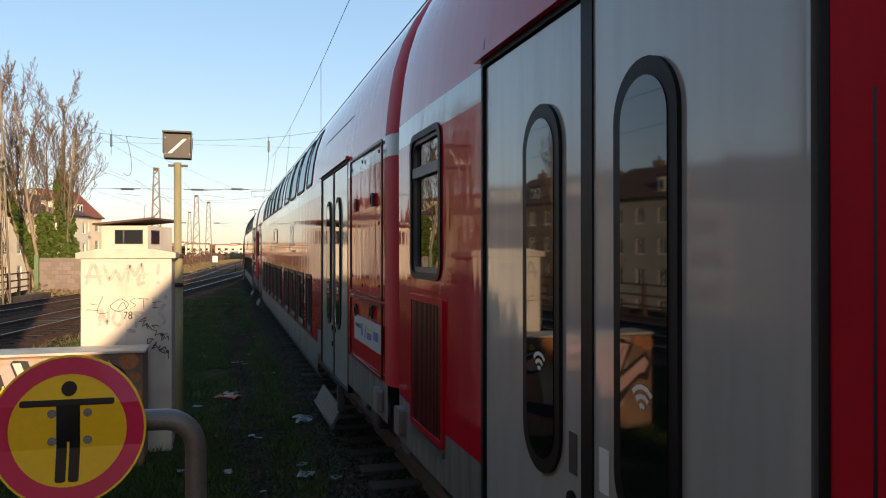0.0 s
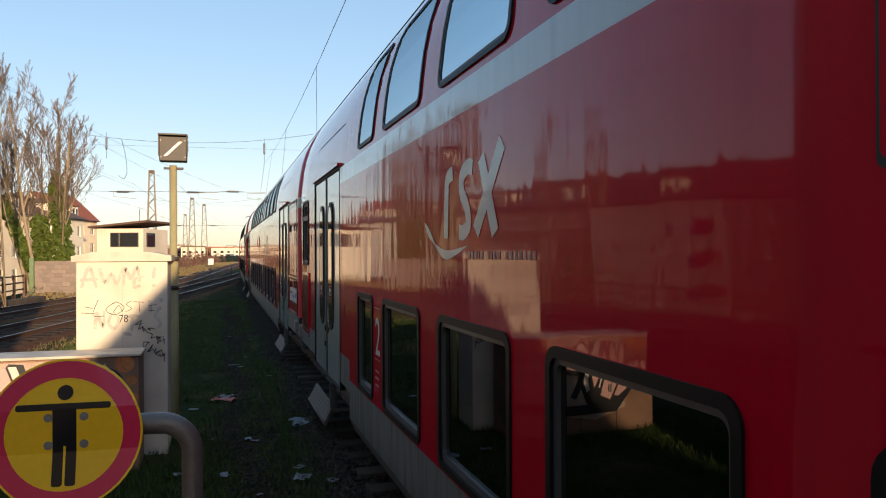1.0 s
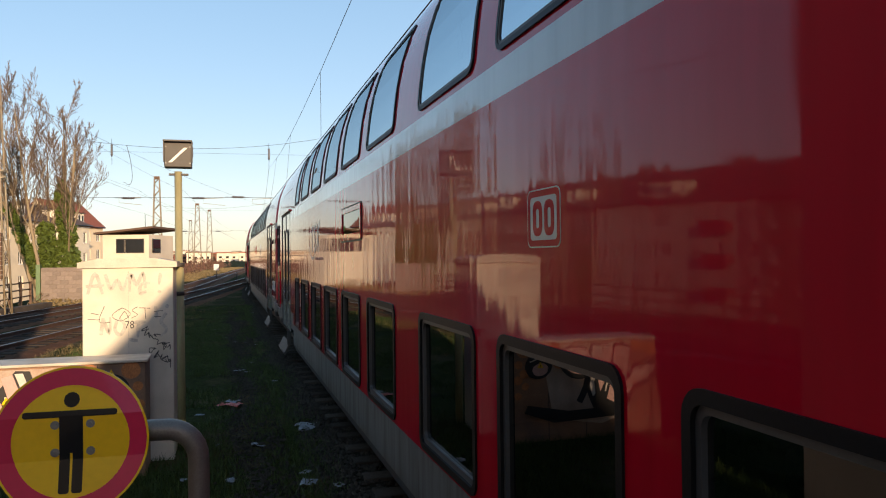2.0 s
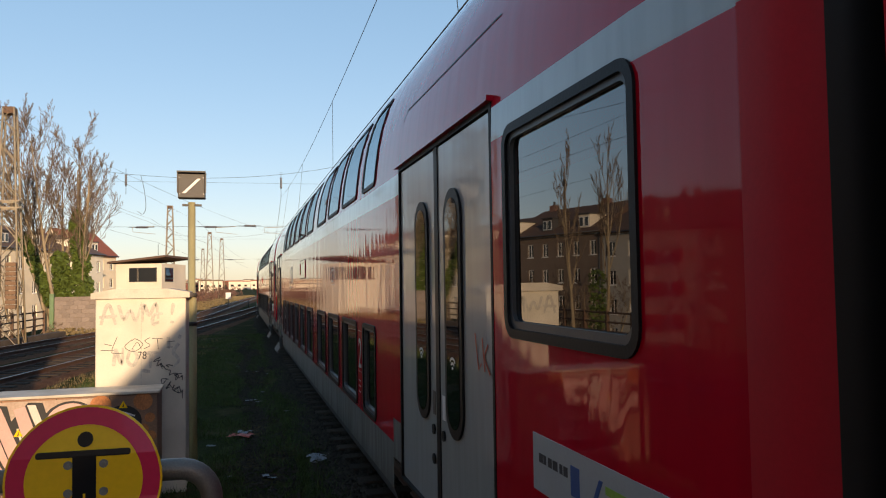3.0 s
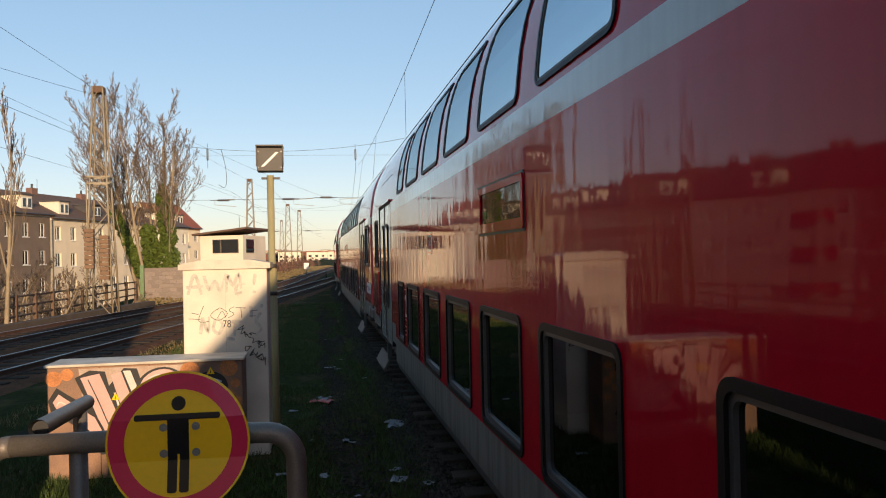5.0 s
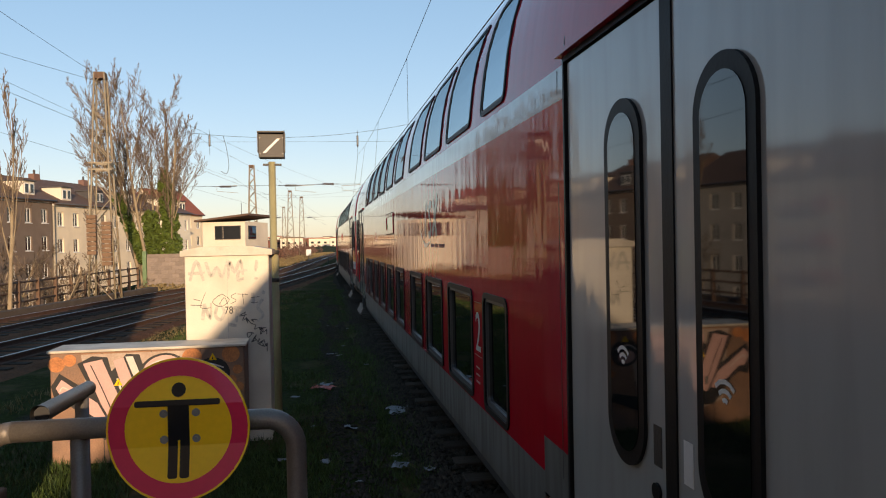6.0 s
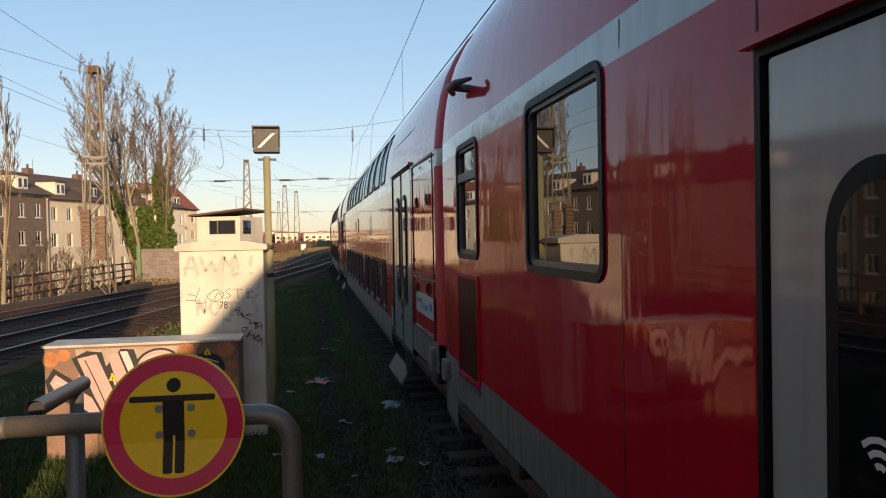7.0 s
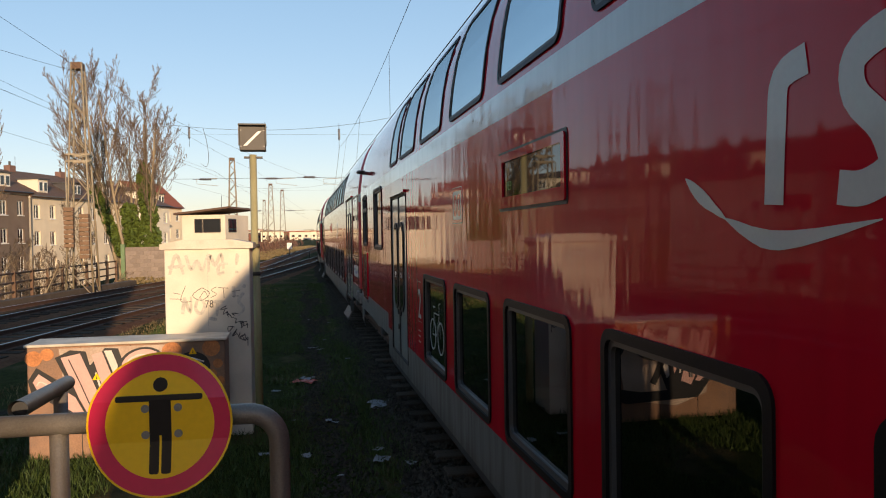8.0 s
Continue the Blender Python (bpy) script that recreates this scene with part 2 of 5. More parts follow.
FACADE = [material("render_cream", (0.74, 0.62, 0.45), 0.9, vary=0.08, scale=0.6, fine=30, dirt=(0.45, 0.38, 0.3), dirt_amount=0.35),
          material("render_white", (0.78, 0.7, 0.56), 0.9, vary=0.07, scale=0.6, fine=30, dirt=(0.5, 0.44, 0.36), dirt_amount=0.35),
          material("brick_brown", (0.17, 0.125, 0.095), 0.9, vary=0.2, scale=1, fine=40, dirt=(0.14, 0.09, 0.07), dirt_amount=0.4),
          material("brick_red", (0.2, 0.08, 0.055), 0.9, vary=0.2, scale=1, fine=40),
          # grey render of the near houses, darkened to hold their fronts' shade
          material("render_grey_shaded", (0.36, 0.335, 0.3), 0.9, vary=0.12, scale=0.6, fine=30, dirt=(0.2, 0.18, 0.16), dirt_amount=0.4)]
ROOFTILE = material("roof_tiles_brown", (0.13, 0.075, 0.05), 0.85, vary=0.3, scale=2, fine=25, bump=0.5, stretch=(1, 1, 3))
ROOFRED = material("roof_tiles_red", (0.28, 0.085, 0.05), 0.85, vary=0.25, scale=2, fine=25, bump=0.5)
SLATE = material("slate", (0.07, 0.065, 0.065), 0.7, vary=0.25)
WINFRAME = material("window_white", (0.7, 0.69, 0.66), 0.5, bump=0)
HOUSEGLASS = material("house_glass", (0.02, 0.024, 0.028), 0.06, bump=0, coat=0.5)
BALCONYRED = material("balcony_red", (0.24, 0.04, 0.03), 0.6)
CHIMNEY = material("chimney_brick", (0.2, 0.11, 0.085), 0.9, vary=0.25)


# ---- mesh tools ----
def obj(name, bm, mats, parent=None, label="", smooth=False):
    me = bpy.data.meshes.new(name)
    if smooth:
        for fc in bm.faces:
            fc.smooth = True
    bm.to_mesh(me)
    bm.free()
    for mt in (mats if isinstance(mats, (list, tuple)) else [mats]):
        me.materials.append(mt)
    ob = new(name, me)
    if parent:
        ob.parent = parent
    if label:
        ob["label"] = label
    return ob


def part(name, bm, mats, parent, label="", smooth=False):
    return obj(name, bm, mats, parent, label, smooth)


def thing(name, label, category, group="", at=(0, 0, 0), rz=0):
    ob = new(name)
    ob.matrix_world = pose(*at, 0, 0, rz)
    return tagged(ob, label, category, group)


def box(x0, x1, y0, y1, z0, z1, bm=None, bevel=0.0, mat=0):
    bm = bm or bmesh.new()
    v = [bm.verts.new((x, y, z)) for x in (x0, x1) for y in (y0, y1) for z in (z0, z1)]
    fs = [bm.faces.new([v[i] for i in q]) for q in ((0, 1, 3, 2), (4, 6, 7, 5), (0, 4, 5, 1), (2, 3, 7, 6), (0, 2, 6, 4), (1, 5, 7, 3))]
    for fc in fs:
        fc.material_index = mat
    if bevel:
        bmesh.ops.bevel(bm, geom=list({e for fc in fs for e in fc.edges}), offset=bevel, segments=2, affect="EDGES", profile=0.5)
    return bm


def prism(pts, to3, depth, bm=None, mat=0):
    """Extrudes the outline pts (a, b) by to3(a, b, d) from d = 0 to depth."""
    bm = bm or bmesh.new()
    lo, hi = [bm.verts.new(to3(a, b, 0)) for a, b in pts], [bm.verts.new(to3(a, b, depth)) for a, b in pts]
    fs = [bm.faces.new(lo), bm.faces.new(hi[::-1])]
    for i in range(len(pts)):
        j = (i + 1) % len(pts)
        fs.append(bm.faces.new((lo[j], lo[i], hi[i], hi[j])))
    for fc in fs:
        fc.material_index = mat
    bmesh.ops.recalc_face_normals(bm, faces=fs)
    return bm


def tube(pts, r, seg=8, bm=None, caps=True, mat=0):
    """A round bar along pts; r one radius, or one for each point."""
    bm = bm or bmesh.new()
    pts = [Vector(q) for q in pts]
    rs = r if isinstance(r, (list, tuple)) else [r] * len(pts)
    rings, a = [], None
    for i, q in enumerate(pts):
        d = (pts[min(i + 1, len(pts) - 1)] - pts[max(i - 1, 0)]).normalized()
        if a is not None and (a - d * a.dot(d)).length > 0.05:
            a = (a - d * a.dot(d)).normalized()
        else:
            a = (Vector((1, 0, 0)) - d * d.x).normalized() if abs(d.z) > 0.9 else d.cross(Vector((0, 0, 1))).normalized()
        c = d.cross(a)
        rings.append([bm.verts.new(q + rs[i] * (math.cos(2 * math.pi * k / seg) * a + math.sin(2 * math.pi * k / seg) * c)) for k in range(seg)])
    for p0, p1 in zip(rings, rings[1:]):
        for k in range(seg):
            fc = bm.faces.new((p0[k], p0[(k + 1) % seg], p1[(k + 1) % seg], p1[k]))
            fc.smooth, fc.material_index = True, mat
    if caps:
        bm.faces.new(rings[0][::-1]).material_index = mat
        bm.faces.new(rings[-1]).material_index = mat
    return bm


def rrect(a0, a1, b0, b1, r, n=5, side=0):
    out = []
    for ca, cb, s in ((a1 - r, b1 - r, 0), (a0 + r, b1 - r, 1), (a0 + r, b0 + r, 2), (a1 - r, b0 + r, 3)):
        for i in range(n + 1):
            w = (s + i / n) * math.pi / 2
            out.append((ca + r * math.cos(w), cb + r * math.sin(w)))
        if side and s in (1, 3):
            e0, e1 = (b1 - r, b0 + r) if s == 1 else (b0 + r, b1 - r)
            out += [((a0 if s == 1 else a1), e0 + (e1 - e0) * k / side) for k in range(1, side)]
    return out


def ring(outer, inner, to3, depth, bm=None, mat=0):
    """A frame between two outlines, from d = 0 (back) to depth (front)."""
    bm = bm or bmesh.new()
    k = len(outer)
    vo = [[bm.verts.new(to3(a, b, d)) for a, b in outer] for d in (0, depth)]
    vi = [[bm.verts.new(to3(a, b, d)) for a, b in inner] for d in (0, depth)]
    fs = []
    for i in range(k):
        j = (i + 1) % k
        fs += [bm.faces.new((vo[1][i], vo[1][j], vi[1][j], vi[1][i])), bm.faces.new((vo[0][i], vo[0][j], vo[1][j], vo[1][i])), bm.faces.new((vi[0][i], vi[1][i], vi[1][j], vi[0][j]))]
    for fc in fs:
        fc.material_index = mat
    bmesh.ops.recalc_face_normals(bm, faces=fs)
    return bm


def ribbon(pts, w, to3, depth=0.002, bm=None, mat=0):
    """A painted stroke of width w (one, or one for each point) along pts (a, b)."""
    bm = bm or bmesh.new()
    q = [Vector((a, b)) for a, b in pts]
    ws = w if isinstance(w, (list, tuple)) else [w] * len(q)
    left, right = [], []
    for i, c in enumerate(q):
        d = (q[min(i + 1, len(q) - 1)] - q[max(i - 1, 0)]).normalized()
        nrm = Vector((-d.y, d.x)) * ws[i] / 2
        left.append(c + nrm)
        right.append(c - nrm)
    vl, vr = [bm.verts.new(to3(c.x, c.y, depth)) for c in left], [bm.verts.new(to3(c.x, c.y, depth)) for c in right]
    for i in range(len(q) - 1):
        fc = bm.faces.new((vl[i], vl[i + 1], vr[i + 1], vr[i]))
        fc.material_index = mat
    return bm


def curve_pts(pts, n=5):
    """A smooth line through pts."""
    out = []
    q = [Vector(c) for c in pts]
    for i in range(len(q) - 1):
        p0, p1, p2, p3 = q[max(i - 1, 0)], q[i], q[i + 1], q[min(i + 2, len(q) - 1)]
        for k in range(n):
            t = k / n
            out.append(0.5 * (2 * p1 + (p2 - p0) * t + (2 * p0 - 5 * p1 + 4 * p2 - p3) * t * t + (3 * p1 - p0 - 3 * p2 + p3) * t ** 3))
    out.append(q[-1])
    return [tuple(c) for c in out]


def lettering(text, size, to3m, mat, parent, name="lettering", squeeze=1.0):
    cu = bpy.data.curves.new(name, "FONT")
    cu.body, cu.size, cu.extrude = text, size, 0.001
    ob = new(name, cu)
    dg = bpy.context.evaluated_depsgraph_get()
    me = bpy.data.meshes.new_from_object(ob.evaluated_get(dg))
    bpy.data.objects.remove(ob)
    me.transform(Matrix.Diagonal((squeeze, 1, 1, 1)))
    me.transform(to3m)
    me.materials.clear()
    me.materials.append(mat)
    o = new(name, me)
    o.parent = parent
    return o

# ---- ground and tracks ----
TRACK_X = 2.69


def main_path(y):
    """Centre line of the main track: straight, then bending gently to the right."""
    return TRACK_X + max(0.0, y - 45) ** 2 / 1500


def lerp_path(pts):
    q = curve_pts(pts, 12)

    def f(y):
        for (x0, y0), (x1, y1) in zip(q, q[1:]):
            if y0 <= y <= y1:
                return x0 + (x1 - x0) * (y - y0) / (y1 - y0)
        return q[0][0] if y < q[0][1] else q[-1][0]
    return f


diagonal_path = lerp_path([(-9.6, 4), (-7.75, 14), (-5.9, 24), (-4.2, 34), (-2.1, 48), (0.6, 68), (3.6, 92), (6.6, 112)])
outer_path = lerp_path([(-12.2, 4), (-10.6, 16), (-9.0, 28), (-5.7, 45), (-3.2, 60), (-1.2, 90), (0.6, 118), (3.2, 155), (6.4, 196), (14, 260), (24, 300)])


def ground_height(x, y):
    z = -0.22
    if x < -11.6:
        z -= min(1.0, (-11.6 - x) / 7.0) * 5.4
    return z + (0.05 * noise.noise(Vector((x * 0.35, y * 0.35, 0))) if abs(x) < 11 else 0)


def ground_material():
    m = bpy.data.materials.new("trackside_ground")
    m.use_nodes = True
    n, l = m.node_tree.nodes, m.node_tree.links
    b = n["Principled BSDF"]
    tc = n.new("ShaderNodeTexCoord")
    def nz(scale, detail=6):
        q = n.new("ShaderNodeTexNoise")
        q.inputs["Scale"].default_value, q.inputs["Detail"].default_value = scale, detail
        l.new(tc.outputs["Object"], q.inputs[0])
        return q.outputs[0]
    def mix(fac, a, c):
        q = n.new("ShaderNodeMix")
        q.data_type = "RGBA"
        l.new(fac, q.inputs["Factor"])
        for s, key in ((a, "A"), (c, "B")):
            if isinstance(s, tuple):
                q.inputs[key].default_value = (*s, 1)
            else:
                l.new(s, q.inputs[key])
        return q.outputs["Result"]
    def rng(v, lo, hi):
        q = n.new("ShaderNodeMapRange")
        q.inputs["From Min"].default_value, q.inputs["From Max"].default_value = lo, hi
        l.new(v, q.inputs["Value"])
        return q.outputs[0]
    stone = mix(rng(nz(30, 3), 0.35, 0.65), (0.014, 0.013, 0.01), (0.045, 0.038, 0.03))
    grass = mix(rng(nz(9), 0.35, 0.65), (0.015, 0.022, 0.005), (0.034, 0.047, 0.01))
    dry = mix(rng(nz(5), 0.35, 0.65), (0.07, 0.055, 0.03), (0.13, 0.09, 0.045))
    a = mix(rng(nz(0.7), 0.5, 0.66), grass, dry)
    out = mix(rng(nz(1.3), 0.6, 0.7), a, stone)
    l.new(out, b.inputs["Base Color"])
    b.inputs["Roughness"].default_value, b.inputs["Specular IOR Level"].default_value = 0.95, 0.05
    bp = n.new("ShaderNodeBump")
    bp.inputs["Strength"].default_value, bp.inputs["Distance"].default_value = 0.8, 0.05
    l.new(nz(25, 5), bp.inputs["Height"])
    l.new(bp.outputs[0], b.inputs["Normal"])
    return m


GROUND = ground_material()
xs = [-1500, -500, -200, -90, -50, -30, -19, -15, -11.6] + [-11 + 0.75 * i for i in range(25)] + [8, 12, 20, 40, 90, 200, 500, 1500]
ys = [-600, -200, -80, -40, -20, -10, 0] + [4 + 0.75 * i for i in range(50)] + [44 + 4 * i for i in range(20)] + [130, 160, 200, 260, 350, 500, 900, 3000]
bm = bmesh.new()
grid = [[bm.verts.new((x, y, ground_height(x, y))) for x in xs] for y in ys]
for r0, r1 in zip(grid, grid[1:]):
    for i in range(len(xs) - 1):
        bm.faces.new((r0[i], r0[i + 1], r1[i + 1], r1[i])).smooth = True
ground = tagged(obj("ground", bm, GROUND), "trackside ground of grass, dry weeds and gravel", "ground", kind="structure")


def track(name, path, y0, y1, step, label, stone=BALLAST):
    """A ballast bed with two rails; sleepers come last in the file."""
    yy = [y0 + step * i for i in range(int((y1 - y0) / step) + 1)]
    bm = bmesh.new()
    rows = []
    for y in yy:
        c = path(y)
        rows.append([bm.verts.new((c + dx, y, dz + 0.025 * noise.noise(Vector((c + dx, y, 3))))) for dx, dz in ((-2.1, -0.3), (-1.5, -0.17), (0, -0.16), (1.5, -0.17), (2.1, -0.3))])
    for r0, r1 in zip(rows, rows[1:]):
        for i in range(4):
            bm.faces.new((r0[i], r0[i + 1], r1[i + 1], r1[i]))
    bed = tagged(obj(name, bm, stone), label, "railway track", kind="structure")
    for side in (-0.75, 0.75):
        bm = bmesh.new()
        prof = [(-0.075, -0.15), (-0.07, -0.135), (-0.012, -0.12), (-0.012, -0.045), (-0.036, -0.035), (-0.036, -0.003), (-0.03, 0), (0.03, 0), (0.036, -0.003), (0.036, -0.035), (0.012, -0.045), (0.012, -0.12), (0.07, -0.135), (0.075, -0.15)]
        rr = [[bm.verts.new((path(y) + side + a, y, b)) for a, b in prof] for y in yy]
        for r0, r1 in zip(rr, rr[1:]):
            for i in range(len(prof) - 1):
                bm.faces.new((r0[i], r0[i + 1], r1[i + 1], r1[i])).material_index = 1 if i in (5, 6, 7) else 0
        bmesh.ops.recalc_face_normals(bm, faces=bm.faces)
        part("rail", bm, [RAIL, RAILTOP], bed)
    return bed


bed_main = track("track_main", main_path, -60, 200, 2.0, "main railway track on darker ballast under the train", MAINBALLAST)
bed_diagonal = track("track_diagonal", diagonal_path, 4, 100, 1.5, "railway track crossing over towards the main track")
bed_outer = track("track_outer", outer_path, 4, 300, 1.5, "outer railway track bending away to the yard")

# platform with the camera's standing place, and the station behind it
bm = box(-2.4, 0.95, -60, 1.75, -0.3, 0.55)
box(0.62, 1.0, -60, 1.76, 0.55, 0.575, bm)
tagged(obj("platform", bm, PLATFORM), "grey paved station platform with a concrete edge", "platform", kind="structure")
bm = prism([(-6.4, -0.4), (-2.42, -0.4), (-2.42, 6.2), (-6.4, 3.3)], lambda a, b, d: (a, -40 + d, b), 45.75)
tagged(obj("station_wall", bm, STATIONWALL), "plain rendered station building along the platform", "wall", kind="structure")

# ---- the train ----
CAR_LEN, PITCH = 26.36, 26.8
PROFILE = [(0.32, 1.34), (0.45, 1.39), (0.72, 1.39), (0.84, 1.39), (1.05, 1.39), (2.937, 1.39), (3.115, 1.387), (3.3, 1.37), (3.5, 1.345), (3.7, 1.305), (3.9, 1.24), (4.1, 1.14), (4.3, 1.0), (4.46, 0.83), (4.58, 0.62), (4.66, 0.35), (4.68, 0.0)]


def half_width(z):
    for (z0, x0), (z1, x1) in zip(PROFILE, PROFILE[1:]):
        if z0 <= z <= z1:
            return x0 + (x1 - x0) * (z - z0) / (z1 - z0)
    return PROFILE[0][1]


def flank(off):
    """Maps (distance from the car's front, height, depth) to the car's near side."""
    return lambda u, z, d: (-(half_width(z) + off + d), CAR_LEN - u, z)


def coach_window(car, u0, u1, z0, z1, split=None, r=0.09, name="window"):
    rim, sill, back = (0.028, 0.045, 0.002) if z1 > 3.2 else (0.045, 0.08, -0.026)
    sd = 10 if z1 > 3.2 else 0
    outer, inner = rrect(u0, u1, z0, z1, r, 5, sd), rrect(u0 + rim, u1 - rim, z0 + rim, z1 - rim, r * 0.6, 5, sd)
    w = part(name, ring(outer, inner, flank(-0.03), 0.042), RUBBER, car, smooth=False)
    inner2 = rrect(u0 + rim * 1.6, u1 - rim * 1.6, z0 + sill, z1 - rim * 1.6, r * 0.5, 5, sd)
    part("frame", ring(inner, inner2, flank(-0.035), 0.03 + (0.014 if z1 > 3.2 else 0)), ALU if z1 < 3.2 else BOXDARK, w)
    if split:
        part("transom", prism([(u0 + 0.06, split - 0.035), (u1 - 0.06, split - 0.035), (u1 - 0.06, split + 0.035), (u0 + 0.06, split + 0.035)], flank(-0.03), 0.035), ALU, w)
    bm = bmesh.new()
    zz = [z0 + 0.05 + (z1 - z0 - 0.1) * i / 10 for i in range(11)]
    rows = [[bm.verts.new(flank(back)(u, z, 0)) for u in (u0 + 0.035, u1 - 0.035)] for z in zz]
    for a, b in zip(rows, rows[1:]):
        bm.faces.new((a[0], a[1], b[1], b[0]))
    part("pane", bm, SKYGLASS if z1 > 3.2 else GLASS, w)
    return (u0 + 0.03, u1 - 0.03, z0 + 0.03, z1 - 0.03)


def coach_door(car, u0, u1, z0, z1):
    """A two-leaf sliding door with tall round-ended lights, under a drip rail."""
    part("door_surround", ring([(u0 - 0.03, z0), (u1 + 0.03, z0), (u1 + 0.03, z1 + 0.03), (u0 - 0.03, z1 + 0.03)], [(u0, z0 + 0.02), (u1, z0 + 0.02), (u1, z1), (u0, z1)], flank(-0.05), 0.056), RUBBER, car)
    part("door_backing", prism([(u0 - 0.02, z0), (u1 + 0.02, z0), (u1 + 0.02, z1 + 0.02), (u0 - 0.02, z1 + 0.02)], flank(-0.06), 0.02), BLACK, car)
    mid = (u0 + u1) / 2
    for a, b, edge in ((u0 + 0.02, mid - 0.03, 1), (mid + 0.03, u1 - 0.04, 0)):
        leaf = part("door_leaf", prism(rrect(a, b, z0 + 0.03, z1 - 0.01, 0.015, 2), flank(-0.04), 0.03), DOORGREY, car, "light grey sliding door leaf")
        c = mid + (-0.41 if edge else 0.41) * min(1.0, (u1 - u0) / 2.2)
        lo, hi = z0 + 0.61, z1 - 0.33
        part("light_seal", prism(rrect(c - 0.19, c + 0.19, lo, hi, 0.189, 8), flank(-0.011), 0.016), RUBBER, leaf, "black rubber seal")
        part("light_pane", prism(rrect(c - 0.14, c + 0.14, lo + 0.06, hi - 0.06, 0.139, 8), flank(0.003), 0.005), DARKGLASS, leaf, "dark glass with round ends")
        bm = bmesh.new()
        for k, rad in enumerate((0.02, 0.05, 0.08)):
            ribbon([(c + rad * math.sin(w), lo + 0.42 + rad * math.cos(w)) for w in (-0.8, -0.4, 0, 0.4, 0.8)], 0.016, flank(0.0085), 0.001, bm)
        part("wireless_mark", bm, WHITE, leaf)
        for k in range(1 + edge):
            uu = (b - 0.1) if edge else (a + 0.1)
            part("door_button", prism([(uu + 0.035 * math.cos(w * math.pi / 6), z0 + 0.58 - 0.2 * k * edge + 0.035 * math.sin(w * math.pi / 6)) for w in range(12)], flank(-0.01), 0.012), RUBBER, leaf)
        part("notice", prism([((b - 0.13) if edge else (a + 0.06), z0 + 0.68), ((b - 0.06) if edge else (a + 0.13), z0 + 0.68), ((b - 0.06) if edge else (a + 0.13), z0 + 0.84), ((b - 0.13) if edge else (a + 0.06), z0 + 0.84)], flank(-0.01), 0.002), WHITE if not edge else BOXDARK, leaf)
    part("centre_seal", prism([(mid - 0.045, z0 + 0.02), (mid + 0.045, z0 + 0.02), (mid + 0.045, z1), (mid - 0.045, z1)], flank(-0.05), 0.048), RUBBER, car)
    bm = prism([(u0 - 0.06, z1 + 0.03), (u1 + 0.06, z1 + 0.03), (u1 + 0.06, z1 + 0.06), (u0 - 0.06, z1 + 0.06)], flank(-0.02), 0.06)
    part("drip_rail", bm, RED, car)
    bm = ribbon([(u0 - 0.02, z1 + 0.06), (u0 - 0.02, z1 + 0.45), (u0 + 0.1, z1 + 0.5), (u1 + 0.05, z1 + 0.5)], 0.012, flank(0.0), 0.003)
    part("hatch_seam", bm, BLACK, car)
    return (u0 - 0.015, u1 + 0.015, z0 + 0.02, z1 + 0.015)


DISPLAYGLASS = material("display_glass", (0.006, 0.008, 0.007), 0.02, bump=0, vary=0.1, spec=0.3, coat=0.15)
DARKGLASS = material("door_glass", (0.006, 0.007, 0.008), 0.03, bump=0, vary=0.1, coat=0.3)


def grille(car, u0, u1, z0, z1):
    g = part("grille", prism(rrect(u0 + 0.03, u1 - 0.03, z0 + 0.03, z1 - 0.03, 0.01, 2), flank(-0.02), 0.024), material("grille_shadow_red", (0.06, 0.006, 0.008), 0.6), car, "dark red ventilation grille")
    part("grille_frame", ring(rrect(u0, u1, z0, z1, 0.02, 2), rrect(u0 + 0.04, u1 - 0.04, z0 + 0.04, z1 - 0.04, 0.01, 2), flank(-0.01), 0.028), RED, g)
    n = 22
    for i in range(n):
        u = u0 + 0.05 + (u1 - u0 - 0.1) * (i + 0.5) / n
        part("slat", prism([(u - 0.009, z0 + 0.04), (u + 0.009, z0 + 0.04), (u + 0.009, z1 - 0.04), (u - 0.009, z1 - 0.04)], flank(0.003), 0.011), RED_SLAT, g)
    part("grille_sill", prism([(u0, z0 - 0.05), (u1, z0 - 0.05), (u1, z0 - 0.015), (u0, z0 - 0.015)], flank(-0.01), 0.03), ALU, g)


RED_SLAT = paint("slat_red", (0.09, 0.006, 0.008), 0.4, 0.2, wave=0.05)


def cupboard(car):
    """The technical cupboard at a car's end: two flaps with locks."""
    for z0, z1 in ((1.73, 3.11), (1.06, 1.7)):
        part("seam", ring(rrect(24.57, 26.25, z0, z1, 0.03, 3), rrect(24.595, 26.225, z0 + 0.025, z1 - 0.025, 0.02, 3), flank(-0.004), 0.014), RED_SLAT, car)
    for u, z in ((24.92, 2.62), (25.8, 2.62), (24.9, 1.56), (25.75, 1.6)):
        part("lock", ring(rrect(u - 0.055, u + 0.055, z - 0.06, z + 0.06, 0.012, 2), rrect(u - 0.03, u + 0.03, z - 0.035, z + 0.035, 0.01, 2), flank(-0.004), 0.018), BLACK, car)
    for u, z in ((24.65, 3.0), (25.3, 3.02), (26.12, 3.02), (24.65, 1.9), (26.12, 2.4), (25.3, 1.83), (26.12, 1.85)):
        part("bolt", prism([(u + 0.018 * math.cos(w), z + 0.018 * math.sin(w)) for w in (0, 1.05, 2.1, 3.14, 4.19, 5.24)], flank(0), 0.01), BLACK, car)


